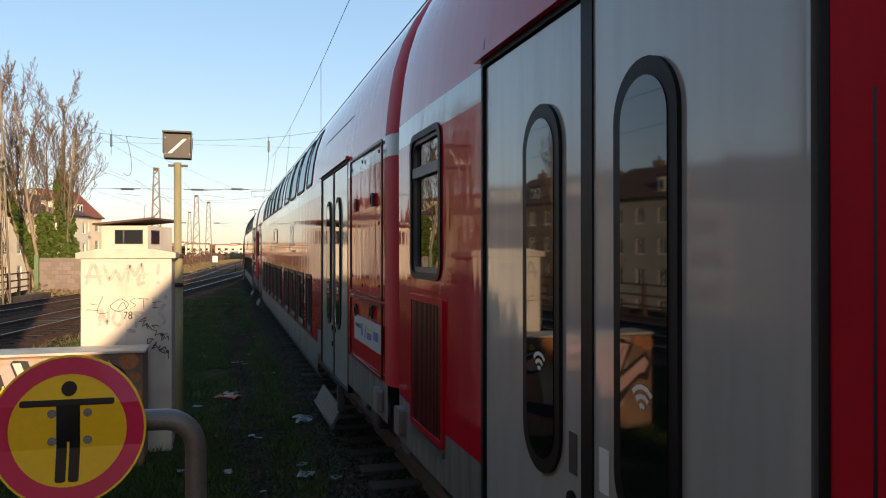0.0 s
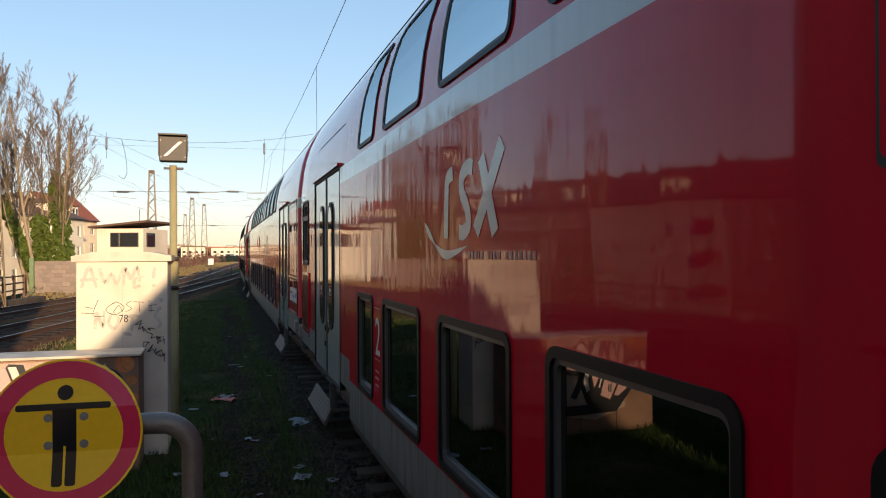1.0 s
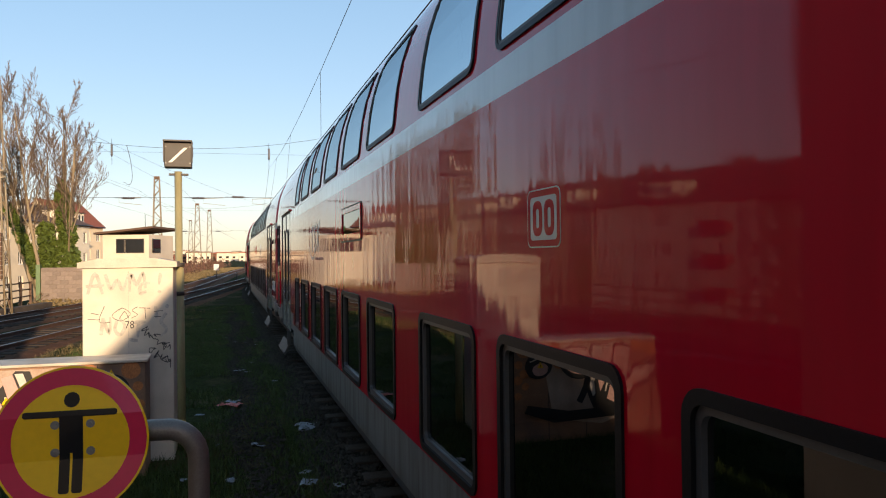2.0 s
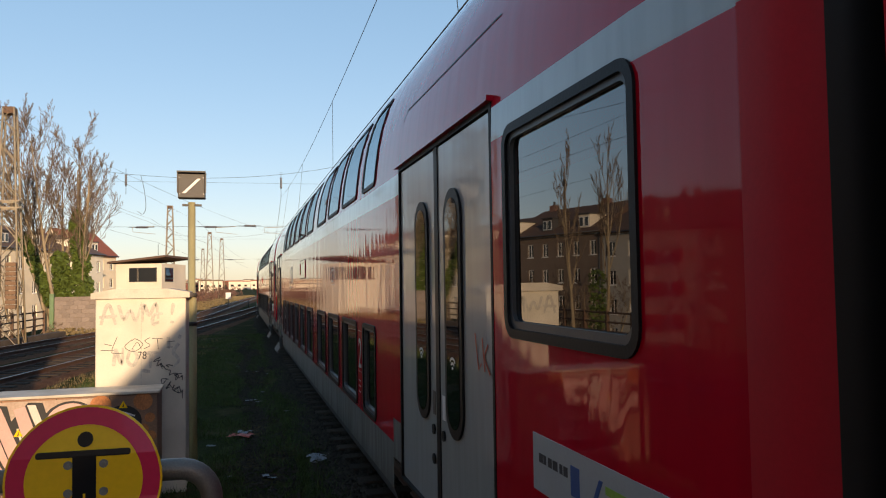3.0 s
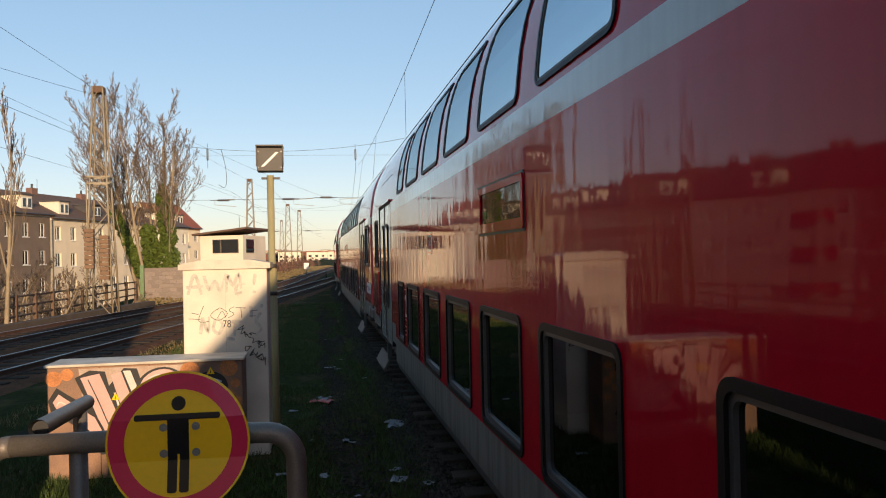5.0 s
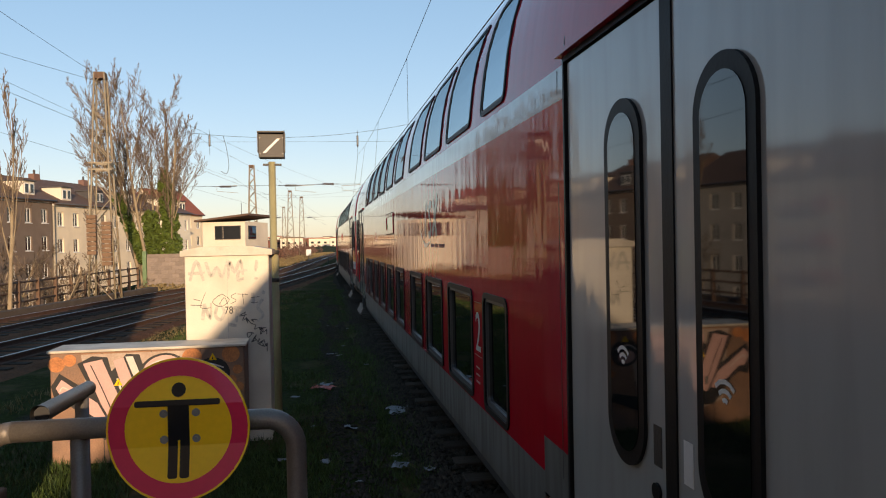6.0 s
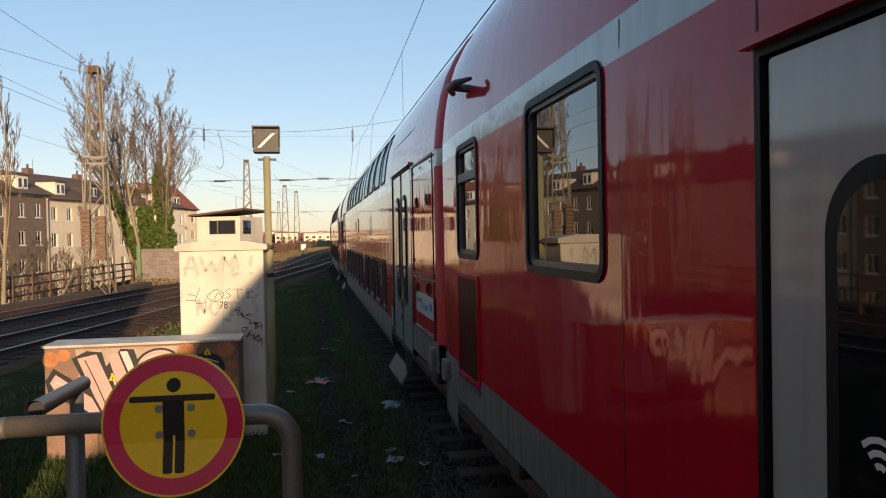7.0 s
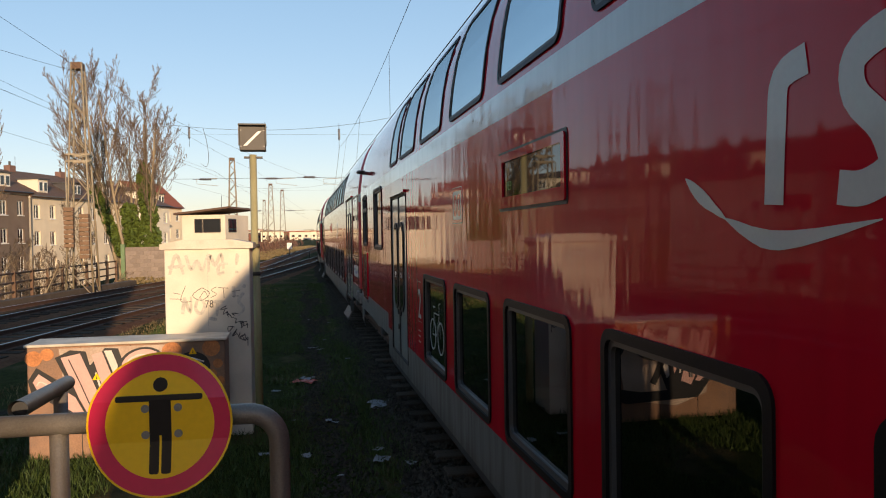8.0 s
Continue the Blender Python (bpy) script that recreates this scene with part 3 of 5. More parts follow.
def funding_label(car):
    s = part("label_plate", prism([(24.83, 1.27), (26.22, 1.27), (26.22, 1.52), (24.83, 1.52)], flank(-0.002), 0.006), STICKER, car, "pale grey label with small logos")
    bm = bmesh.new()
    for u, w in ((24.9, 0.045), (24.95, 0.03), (25.0, 0.04), (25.05, 0.05), (25.12, 0.03), (25.16, 0.04)):
        prism([(u, 1.4), (u + w, 1.4), (u + w, 1.44), (u, 1.44)], flank(0.004), 0.001, bm)
    part("print_bar", bm, SPRAYDARK, s)
    part("blue_block", prism([(25.23, 1.34), (25.31, 1.34), (25.31, 1.46), (25.23, 1.46)], flank(0.004), 0.0015), STICKBLUE, s)
    part("slash_mark", prism([(25.4, 1.33), (25.43, 1.33), (25.51, 1.46), (25.48, 1.46)], flank(0.004), 0.0015), STICKBLUE, s)
    part("green_bar", prism([(25.53, 1.42), (25.75, 1.42), (25.75, 1.45), (25.53, 1.45)], flank(0.004), 0.0015), STICKGREEN, s)
    for u in (25.53, 25.59, 25.65, 25.71):
        part("logo_block", prism([(u, 1.34), (u + 0.045, 1.34), (u + 0.045, 1.4), (u, 1.4)], flank(0.004), 0.0015), STICKBLUE, s)
    for u in (25.86, 25.95, 26.02):
        part("logo_block", prism([(u, 1.36), (u + 0.06, 1.36), (u + 0.06, 1.44), (u, 1.44)], flank(0.004), 0.0015), STICKBLUE, s)


def operator_badge(car, u, z, k=0.83):
    """A plain badge: pale square with a red border and two red blocks."""
    w, h = 0.41 * k, 0.3 * k
    b = part("badge", prism(rrect(u, u + w, z, z + h, 0.035, 3), flank(-0.002), 0.004), MARK, car, "pale badge with red blocks")
    bm = ring(rrect(u + 0.006, u + w - 0.006, z + 0.006, z + h - 0.006, 0.032, 3), rrect(u + 0.032, u + w - 0.032, z + 0.032, z + h - 0.032, 0.02, 3), flank(0.002), 0.0012)
    for a in (u + 0.075 * k, u + 0.22 * k):
        ring(rrect(a, a + 0.118 * k, z + 0.06 * k, z + h - 0.06 * k, 0.045 * k, 3), rrect(a + 0.04 * k, a + 0.08 * k, z + 0.1 * k, z + h - 0.1 * k, 0.015 * k, 3), flank(0.002), 0.0012, bm)
    part("badge_emblem", bm, RED, b)


def service_emblem(car, u, z):
    """Slanted pale strokes over a swoosh, and a row of small bars."""
    bm = bmesh.new()
    k = 0.54
    to = flank(0.0)
    def s(pts, w):
        ribbon([(u + a * 1.42, z + b * k) for a, b in curve_pts(pts, 4)], [v * 1.0 for v in w], to, 0.003, bm)
    s([(0.34, 0.2), (0.35, 0.6), (0.365, 0.83), (0.44, 0.89)], [0.085] * 13)
    s([(0.52, 0.26), (0.58, 0.25), (0.64, 0.33), (0.62, 0.5), (0.56, 0.66), (0.56, 0.82), (0.63, 0.9), (0.69, 0.88)], [0.085] * 29)
    ribbon([(u + 1.03, z + 0.245 * k), (u + 1.42, z + 1.02 * k)], 0.1, to, 0.003, bm)
    ribbon([(u + 1.12, z + 0.95 * k), (u + 1.32, z + 0.22 * k)], 0.1, to, 0.0035, bm)
    s([(0.0, 0.4), (0.07, 0.28), (0.17, 0.14)], [0.005, 0.02, 0.035, 0.045, 0.05, 0.045, 0.03, 0.02, 0.006])
    s([(0.17, 0.14), (0.3, 0.03), (0.42, 0.03), (0.62, 0.11)], [0.006, 0.02, 0.035, 0.045, 0.055, 0.055, 0.055, 0.05, 0.045, 0.035, 0.025, 0.012, 0.004])
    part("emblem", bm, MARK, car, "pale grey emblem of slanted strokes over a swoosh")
    a = 0.9
    for i, w in enumerate((5, 4, 4, 1.5, 5, -3, 4, 1.5, 4, 5, -3, 4, 5, 4, 4, 4, 4, 4)):
        if w > 0:
            part("emblem_bar", prism([(u + a, z - 0.01), (u + a + 0.007 * w, z - 0.01), (u + a + 0.007 * w, z + 0.03), (u + a, z + 0.03)], flank(0.0), 0.003), MARKFAINT, car)
        a += 0.009 * abs(w) + 0.018


def display(car, u0, u1, z0, z1):
    d = part("display_surround", ring(rrect(u0, u1, z0, z1, 0.02, 2), rrect(u0 + 0.09, u1 - 0.05, z0 + 0.07, z1 - 0.05, 0.01, 2), flank(-0.02), 0.034), RED, car, "red frame of the line display")
    part("display_seam", ring(rrect(u0 - 0.018, u1 + 0.018, z0 - 0.018, z1 + 0.018, 0.02, 2), rrect(u0, u1, z0, z1, 0.02, 2), flank(-0.002), 0.006), BLACK, d)
    part("display_pane", prism(rrect(u0 + 0.08, u1 - 0.04, z0 + 0.06, z1 - 0.04, 0.01, 2), flank(-0.004), 0.006), DISPLAYGLASS, d)
    h = half_width(z0) + 0.004
    lettering("RE9", 0.08, Matrix(((0, 0, -1, -h), (-1, 0, 0, CAR_LEN - u0 - 0.16), (0, 1, 0, z0 + 0.11), (0, 0, 0, 1))), LED, d, "line_number", 0.9)


def class_mark(car, u, bicycle=None):
    h = half_width(1.5) + 0.003
    lettering("2", 0.46, Matrix(((0, 0, -1, -h), (-1, 0, 0, CAR_LEN - u - 0.03), (0, 1, 0, 1.29), (0, 0, 0, 1))), MARK, car, "class_number", 0.9)
    for z in (1.69, 1.25):
        part("class_rule", ribbon([(u - 0.01, z), (u + 0.26, z)], 0.006, flank(0.0), 0.003), MARKFAINT, car)
    for i in range(3):
        part("print_bar", prism([(u + 0.03, 1.02 + 0.06 * i), (u + 0.17, 1.02 + 0.06 * i), (u + 0.17, 1.035 + 0.06 * i), (u + 0.03, 1.035 + 0.06 * i)], flank(0), 0.002), MARKFAINT, car)


def bogie(car, u):
    b = part("bogie", box(-1.05, -0.85, CAR_LEN - u - 1.6, CAR_LEN - u + 1.6, 0.4, 0.68, bevel=0.05), DARKSKIRT, car)
    box_ = box(-0.98, 0.98, CAR_LEN - u - 0.35, CAR_LEN - u + 0.35, 0.45, 0.75)
    part("bolster", box_, DARKSKIRT, b)
    for dy in (-1.25, 1.25):
        for side in (-1, 1):
            bm = tube([(side * 0.68, CAR_LEN - u + dy, 0.46), (side * 0.72, CAR_LEN - u + dy, 0.46), (side * 0.72, CAR_LEN - u + dy, 0.46), (side * 0.82, CAR_LEN - u + dy, 0.46)], [0.49, 0.49, 0.46, 0.46], 24)
            part("wheel", bm, STEEL, b)
        part("axle_box", box(-1.16, -0.86, CAR_LEN - u + dy - 0.17, CAR_LEN - u + dy + 0.17, 0.3, 0.62, bevel=0.04), DARKSKIRT, b)
        part("spring", tube([(-1.0, CAR_LEN - u + dy * 0.55, 0.62), (-1.0, CAR_LEN - u + dy * 0.55, 0.8)], 0.12, 10), DARKSKIRT, b)


def step_plate(car, u):
    y0, y1 = CAR_LEN - u - 1.72, CAR_LEN - u - 0.1
    bm = box(-1.6, -1.36, y0, y1, 0.3, 0.335, bevel=0.008)
    for k in range(5):
        box(-1.585 + 0.045 * k, -1.57 + 0.045 * k, y0 + 0.03, y1 - 0.03, 0.336, 0.343, bm)
    tube([(-1.6, y0 - 0.02, 0.317), (-1.6, y1 + 0.02, 0.317)], 0.026, 10, bm)
    bmesh.ops.rotate(bm, verts=bm.verts, cent=(-1.36, 0, 0.32), matrix=Matrix.Rotation(radians(-62), 3, "Y"))
    part("folding_step", bm, STEPPLATE, car, "worn metal folding step below the door")
    part("step_arm", box(-1.42, -1.34, CAR_LEN - u - 1.8, CAR_LEN - u - 1.74, 0.3, 0.6, bevel=0.01), DARKSKIRT, car)


def coach(name, label, kind):
    car = thing(name, label, "railway coach", "coaches of the train")
    holes = []
    lows = [(8.36 + 1.62 * i, 9.58 + 1.62 * i) for i in range(4)] + [(18.37 - 1.57 * i, 19.59 - 1.57 * i) for i in range(3)]
    if kind == "C":
        lows = [(8.28 + 1.6 * i, 9.5 + 1.6 * i) for i in range(6)] + [(18.6, 19.8)]
        ups = [(5.42, 6.2), (6.5, 7.7)] + [(8.13 + 1.62 * i, 9.34 + 1.62 * i) for i in range(8)]
        doors = [(5.52, 7.0, 0.6, 2.7), (22.2, 24.5, 0.62, 3.12)]
        ends = [(0.85, 1.7, 2.0, 2.99, 2.7), (3.06, 4.32, 1.97, 2.99, None)]
        cut = (0.7, 5.0)
    else:
        lows = [(5.52, 6.28), (6.7, 7.92)] + lows + [(20.0, 20.79)]
        ups = list(lows)
        doors = [(2.12, 4.42, 0.62, 3.11), (22.07, 24.37, 0.62, 3.12)] if kind == "A" else [(2.05, 4.35, 0.62, 3.11), (21.96, 24.28, 0.62, 3.12)]
        ends = [(1.01, 1.77, 1.945, 2.94, None)] if kind == "A" else [(0.48, 1.27, 1.97, 2.97, 2.7), (24.5, 25.81, 1.925, 2.97, None)]
        cut = (0.0, 5.0)
    for a, b in lows:
        holes.append(coach_window(car, a, b, 0.86, 1.79))
    for a, b in ups:
        holes.append(coach_window(car, a, b, 3.16, 4.05, name="upper_window"))
    for a, b, z0, z1, sp in ends:
        holes.append(coach_window(car, a, b, z0, z1, sp, 0.11, "end_window"))
    for a, b, z0, z1 in doors:
        holes.append(coach_door(car, a, b, z0, z1))
    # near side: a sheet cut out round doors and windows
    us = sorted({0.0, CAR_LEN, *[CAR_LEN * i / 12 for i in range(12)], 5.0, 21.6, cut[0], cut[1], *[round(h[i], 4) for h in holes for i in (0, 1)]})
    zs = sorted({z for z, w in PROFILE} | {0.6} | {round(h[i], 4) for h in holes for i in (2, 3)})
    bm = bmesh.new()
    vs = {}

    def vert(i, j, side):
        key = (i, j, side)
        if key not in vs:
            w = half_width(zs[j])
            if us[i] in (0.0, CAR_LEN):
                w -= 0.02
            vs[key] = bm.verts.new((side * w, CAR_LEN - us[i], zs[j]))
        return vs[key]
    for i in range(len(us) - 1):
        uc = (us[i] + us[i + 1]) / 2
        over_bogie = cut[0] < uc < cut[1] or uc > 21.6
        for j in range(len(zs) - 1):
            zc = (zs[j] + zs[j + 1]) / 2
            if over_bogie and zc < 0.72:
                continue
            col = 1 if 2.937 < zc < 3.115 else 0
            if zc < (1.05 if uc < 5.0 or uc > 21.6 else 0.84):
                col = 2
            if zc < 0.45:
                col = 3
            for side in (-1, 1):
                if side == -1 and any(h[0] < uc < h[1] and h[2] < zc < h[3] for h in holes):
                    continue
                q = (vert(i, j, side), vert(i, j + 1, side), vert(i + 1, j + 1, side), vert(i + 1, j, side))
                fc = bm.faces.new(q if side == 1 else q[::-1])
                fc.material_index = 4 if zc > 4.45 else col
                fc.smooth = True
    for i in (0, len(us) - 1):
        outline = [(-half_width(z) + 0.045, z) for z in zs if z >= 0.72] + [(half_width(z) - 0.045, z) for z in reversed(zs) if z >= 0.72 and half_width(z) > 0]
        prism(outline, lambda a, b, d, y=CAR_LEN - us[i], s=(1 if i else -1): (a, y + s * (0.002 + d), b), 0.02, bm, 5)
    part("body", bm, [RED, STRIPE, SKIRT, DARKSKIRT, ROOFGREY, BLACK], car, "red double-deck car body with a pale stripe")
    # rounded rear end of the body and the dark bellows behind it
    bm = bmesh.new()
    gz = [z for z in zs if z >= 0.9 and half_width(z) > 0.3]
    bend = [(0.004, 0.02), (0.012, -0.08), (0.03, -0.15), (0.07, -0.22), (0.13, -0.27), (0.22, -0.3), (0.5, -0.32)]
    for side in (-1, 1):
        grid = [[bm.verts.new((side * max(0.02, half_width(z) - a), y, z)) for a, y in bend] for z in gz]
        for a in range(len(gz) - 1):
            for b in range(len(bend) - 1):
                fc = bm.faces.new((grid[a][b], grid[a + 1][b], grid[a + 1][b + 1], grid[a][b + 1]))
                fc.material_index = 2 if b > 2 else 1 if 2.937 < (gz[a] + gz[a + 1]) / 2 < 3.115 else 0
                fc.smooth = True
    part("end_corner", bm, [GANGWAYRED, STRIPE, BLACK], car, "rounded red rear end of the body")
    part("bellows", box(-1.0, 1.0, -0.46, -0.25, 0.9, 3.9), BLACK, car, "black rubber gangway bellows")
    # inside: decks and far wall
    bm = box(-1.2, 1.25, 5.0, 21.4, 0.5, 0.56)
    box(-1.2, 1.25, 5.0, 21.4, 2.72, 2.86, bm)
    box(1.2, 1.27, 0.3, 26.0, 0.5, 3.6, bm)
    box(-1.2, 1.25, 0.3, 5.0, 1.2, 1.26, bm)
    box(-1.2, 1.25, 21.4, 26.0, 1.2, 1.26, bm)
    part("interior_lining", bm, INTERIOR, car)
    for z in (0.56, 2.86):
        for i in range(9):
            bm = box(-1.1, -0.2, 6.2 + 1.6 * i, 6.34 + 1.6 * i, z + 0.43, z + 1.05, bevel=0.03)
            box(-1.1, -0.2, 5.9 + 1.6 * i, 6.64 + 1.6 * i, z + 0.0, z + 0.42, bm)
            part("seat", bm, SEATBLUE, car)
    if kind == "C":
        grille(car, 0.86, 1.7, 0.98, 1.88)
        class_mark(car, 7.85)
        operator_badge(car, 9.85, 2.29, 1.0)
        display(car, 11.42, 12.66, 2.36, 2.7)
        service_emblem(car, 13.82, 2.16)
        bm = bmesh.new()
        for cu in (8.66, 9.08):
            ring([(cu + 0.16 * math.cos(w * 0.314), 1.2 + 0.16 * math.sin(w * 0.314)) for w in range(20)], [(cu + 0.145 * math.cos(w * 0.314), 1.2 + 0.145 * math.sin(w * 0.314)) for w in range(20)], flank(-0.024), 0.002, bm)
        for ln in ([(8.66, 1.2), (8.74, 1.42), (9.02, 1.42), (9.08, 1.2)], [(8.74, 1.42), (8.86, 1.2), (8.66, 1.2)], [(8.86, 1.2), (9.02, 1.42), (9.0, 1.52), (9.08, 1.54)], [(8.69, 1.48), (8.79, 1.48)]):
            ribbon(ln, 0.014, flank(-0.024), 0.002, bm)
        part("bicycle_mark", bm, MARK, car, "pale bicycle pictogram on the window")
        bm = tube([(-1.3, CAR_LEN - 1.3, 3.42), (-1.48, CAR_LEN - 1.25, 3.45)], 0.035, 8)
        part("mirror_camera", tube([(-1.42, CAR_LEN - 1.65, 3.44), (-1.5, CAR_LEN - 1.4, 3.45), (-1.5, CAR_LEN - 1.15, 3.46), (-1.42, CAR_LEN - 0.9, 3.46)], [0.015, 0.03, 0.035, 0.025], 10, bm), BOXDARK, car, "small rear-view camera pod")
    else:
        grille(car, *((1.01, 1.88) if kind == "A" else (0.5, 1.34)), 0.95, 1.86)
        class_mark(car, 6.36)
        class_mark(car, 19.66)
        funding_label(car)
        if kind == "A":
            cupboard(car)
            operator_badge(car, 8.79, 2.2)
            service_emblem(car, 16.37, 2.14)
        else:
            service_emblem(car, 8.06, 2.14)
            operator_badge(car, 17.2, 2.2)
            for k, q in enumerate(([(23.95, 1.91), (24.01, 1.71), (24.06, 1.75)], [(24.08, 1.89), (24.12, 1.71)], [(24.18, 1.86), (24.11, 1.79), (24.21, 1.7)])):
                part("marker_scrawl", ribbon(q, 0.018, flank(-0.009), 0.002), TAGRED, car, "red marker scrawl")
        display(car, 11.63, 12.95, 2.35, 2.7)
        step_plate(car, 1.95)
    step_plate(car, 22.0)
    bogie(car, 3.0)
    bogie(car, 23.4)
    # lamp box and seams near the ends
    for u in (0.16, CAR_LEN - 0.25):
        part("marker_box", prism(rrect(u - 0.09, u + 0.09, 0.78, 0.98, 0.02, 2), flank(-0.01), 0.05), STEEL, car)
    for u in (21.95, 4.5):
        part("panel_seam", ribbon([(u, 0.9), (u, 3.1)], 0.01, flank(0), 0.002), BLACK, car)
    return car


car_a = coach("double_deck_coach", "red double-deck railway coach with a technical cupboard at its end", "A")
car_b = coach("double_deck_coach", "red double-deck railway coach with windows at both ends", "B")
car_c = coach("double_deck_coach", "red double-deck control car with a bicycle compartment", "C")
car_front = copy_thing(car_a, Matrix())
car_lead = copy_thing(car_a, Matrix())


def locomotive():
    lo = thing("electric_locomotive", "red electric locomotive with a raised current collector", "locomotive")
    prof = [(-1.45, 1.0), (-1.45, 2.4), (-1.32, 3.3), (-1.1, 3.75), (1.1, 3.75), (1.32, 3.3), (1.45, 2.4), (1.45, 1.0)]
    bm = prism(prof, lambda a, b, d: (a, 0.9 + d, b), 17.2)
    for v in bm.verts:
        if v.co.y > 17 or v.co.y < 1.5:
            v.co.y += (0.35 if v.co.y < 1.5 else -0.35) * max(0, v.co.z - 1.6)
    part("body", bm, RED, lo)
    part("underframe", box(-1.4, 1.4, 0.6, 18.4, 0.45, 1.0, bevel=0.05), DARKSKIRT, lo)
    part("roof_gear", box(-0.9, 0.9, 3.5, 15.5, 3.754, 3.95, bevel=0.05), ROOFGREY, lo)
    part("windscreen", box(-1.1, 1.1, 0.98, 1.04, 2.35, 3.0), DARKGLASS, lo)
    for y in (4.0, 15.0):
        for dy in (-1.2, 1.2):
            for s in (-1, 1):
                part("wheel", tube([(s * 0.68, y + dy, 0.55), (s * 0.82, y + dy, 0.55)], 0.55, 20), STEEL, lo)
    bm = tube([(-0.5, 3.4, 3.95), (-0.4, 2.2, 4.7), (-0.6, 3.2, 5.45)], 0.03, 6)
    tube([(0.5, 3.4, 3.95), (0.4, 2.2, 4.7), (0.6, 3.2, 5.45)], 0.03, 6, bm)
    tube([(-0.95, 3.2, 5.35), (-0.7, 3.2, 5.47), (0.7, 3.2, 5.47), (0.95, 3.2, 5.35)], 0.03, 6, bm)
    part("current_collector", bm, BOXDARK, lo)
    return lo


loco = locomotive()


def train_pose(tail):
    """The pose of a car whose tail end lies that far along the track."""
    a, b = Vector((main_path(tail + 3.4), tail + 3.4, 0)), Vector((main_path(tail + 23.0), tail + 23.0, 0))
    d = (b - a).normalized()
    o = a - d * 3.4
    return pose(o.x, o.y, 0, 0, 0, math.degrees(math.atan2(-d.x, d.y)))


def train_place(t):
    return 6.1855 + 6.8794 * t + 0.4384 * t * t / 2 - 0.0622 * t ** 3 / 6 + 0.13 * max(0.0, t - 6.5) ** 2


def motions():
    times = [0.25 * i for i in range(33)]
    for k, car in ((-1, loco), (0, car_lead), (1, car_front), (2, car_b), (3, car_a), (4, car_c)):
        walk(car, [(t, train_pose(train_place(t) - (k - 1) * PITCH + (0.45 if k == -1 else 0))) for t in times])

# ---- things on the platform end ----
def prohibition_sign():
    s = thing("prohibition_sign", "round yellow and red no-entry sign with a black figure symbol", "sign", at=(-0.368, 2.13, 1.707), rz=-2)
    to = lambda off: (lambda a, b, d: (a, -off - d, b))
    circ = lambda r, n=48: [(r * math.cos(2 * math.pi * i / n), r * math.sin(2 * math.pi * i / n)) for i in range(n)]
    def bent(bm):
        # the sheet is buckled: its lower part leans out, its upper part back
        for z in (0.065, -0.046):
            bmesh.ops.bisect_plane(bm, geom=bm.verts[:] + bm.edges[:] + bm.faces[:], plane_co=(0, 0, z), plane_no=(0, 0, 1))
        for v in bm.verts:
            if v.co.z < -0.046:
                v.co.y += (v.co.z + 0.046) * 0.24
            elif v.co.z > 0.065:
                v.co.y += (v.co.z - 0.065) * 0.3
        return bm
    part("disc", bent(prism(circ(0.1875), to(0.0), 0.003)), SIGNYELLOW, s)
    part("red_ring", bent(ring(circ(0.182), circ(0.14), to(0.003), 0.0008)), SIGNRED, s)
    bm = prism([(0.019 * math.cos(w * 0.524), 0.104 + 0.019 * math.sin(w * 0.524)) for w in range(12)], to(0.003), 0.001)
    prism(rrect(-0.114, 0.11, 0.062, 0.078, 0.006, 3), to(0.003), 0.001, bm)
    prism([(-0.028, 0.07), (0.028, 0.07), (0.028, -0.03), (-0.028, -0.03)], to(0.003), 0.0012, bm)
    prism(rrect(-0.028, -0.003, -0.128, -0.025, 0.006, 3), to(0.003), 0.001, bm)
    prism(rrect(0.003, 0.028, -0.128, -0.025, 0.006, 3), to(0.003), 0.001, bm)
    part("symbol", bent(bm), SIGNBLACK, s)
    for a in (-0.038, 0.046):
        for b in (0.043, -0.027):
            bm = prism([(a + 0.011 * math.cos(w * 0.524), b + 0.011 * math.sin(w * 0.524)) for w in range(12)], to(0.003), 0.002)
            prism([(a + 0.0055 * math.cos(w * 1.047), b + 0.0055 * math.sin(w * 1.047)) for w in range(6)], to(0.004), 0.005, bm)
            part("bolt", bm, STEEL, s)
    part("clamp", box(-0.05, 0.06, 0.004, 0.02, -0.04, 0.06, bevel=0.003), GALV, s)


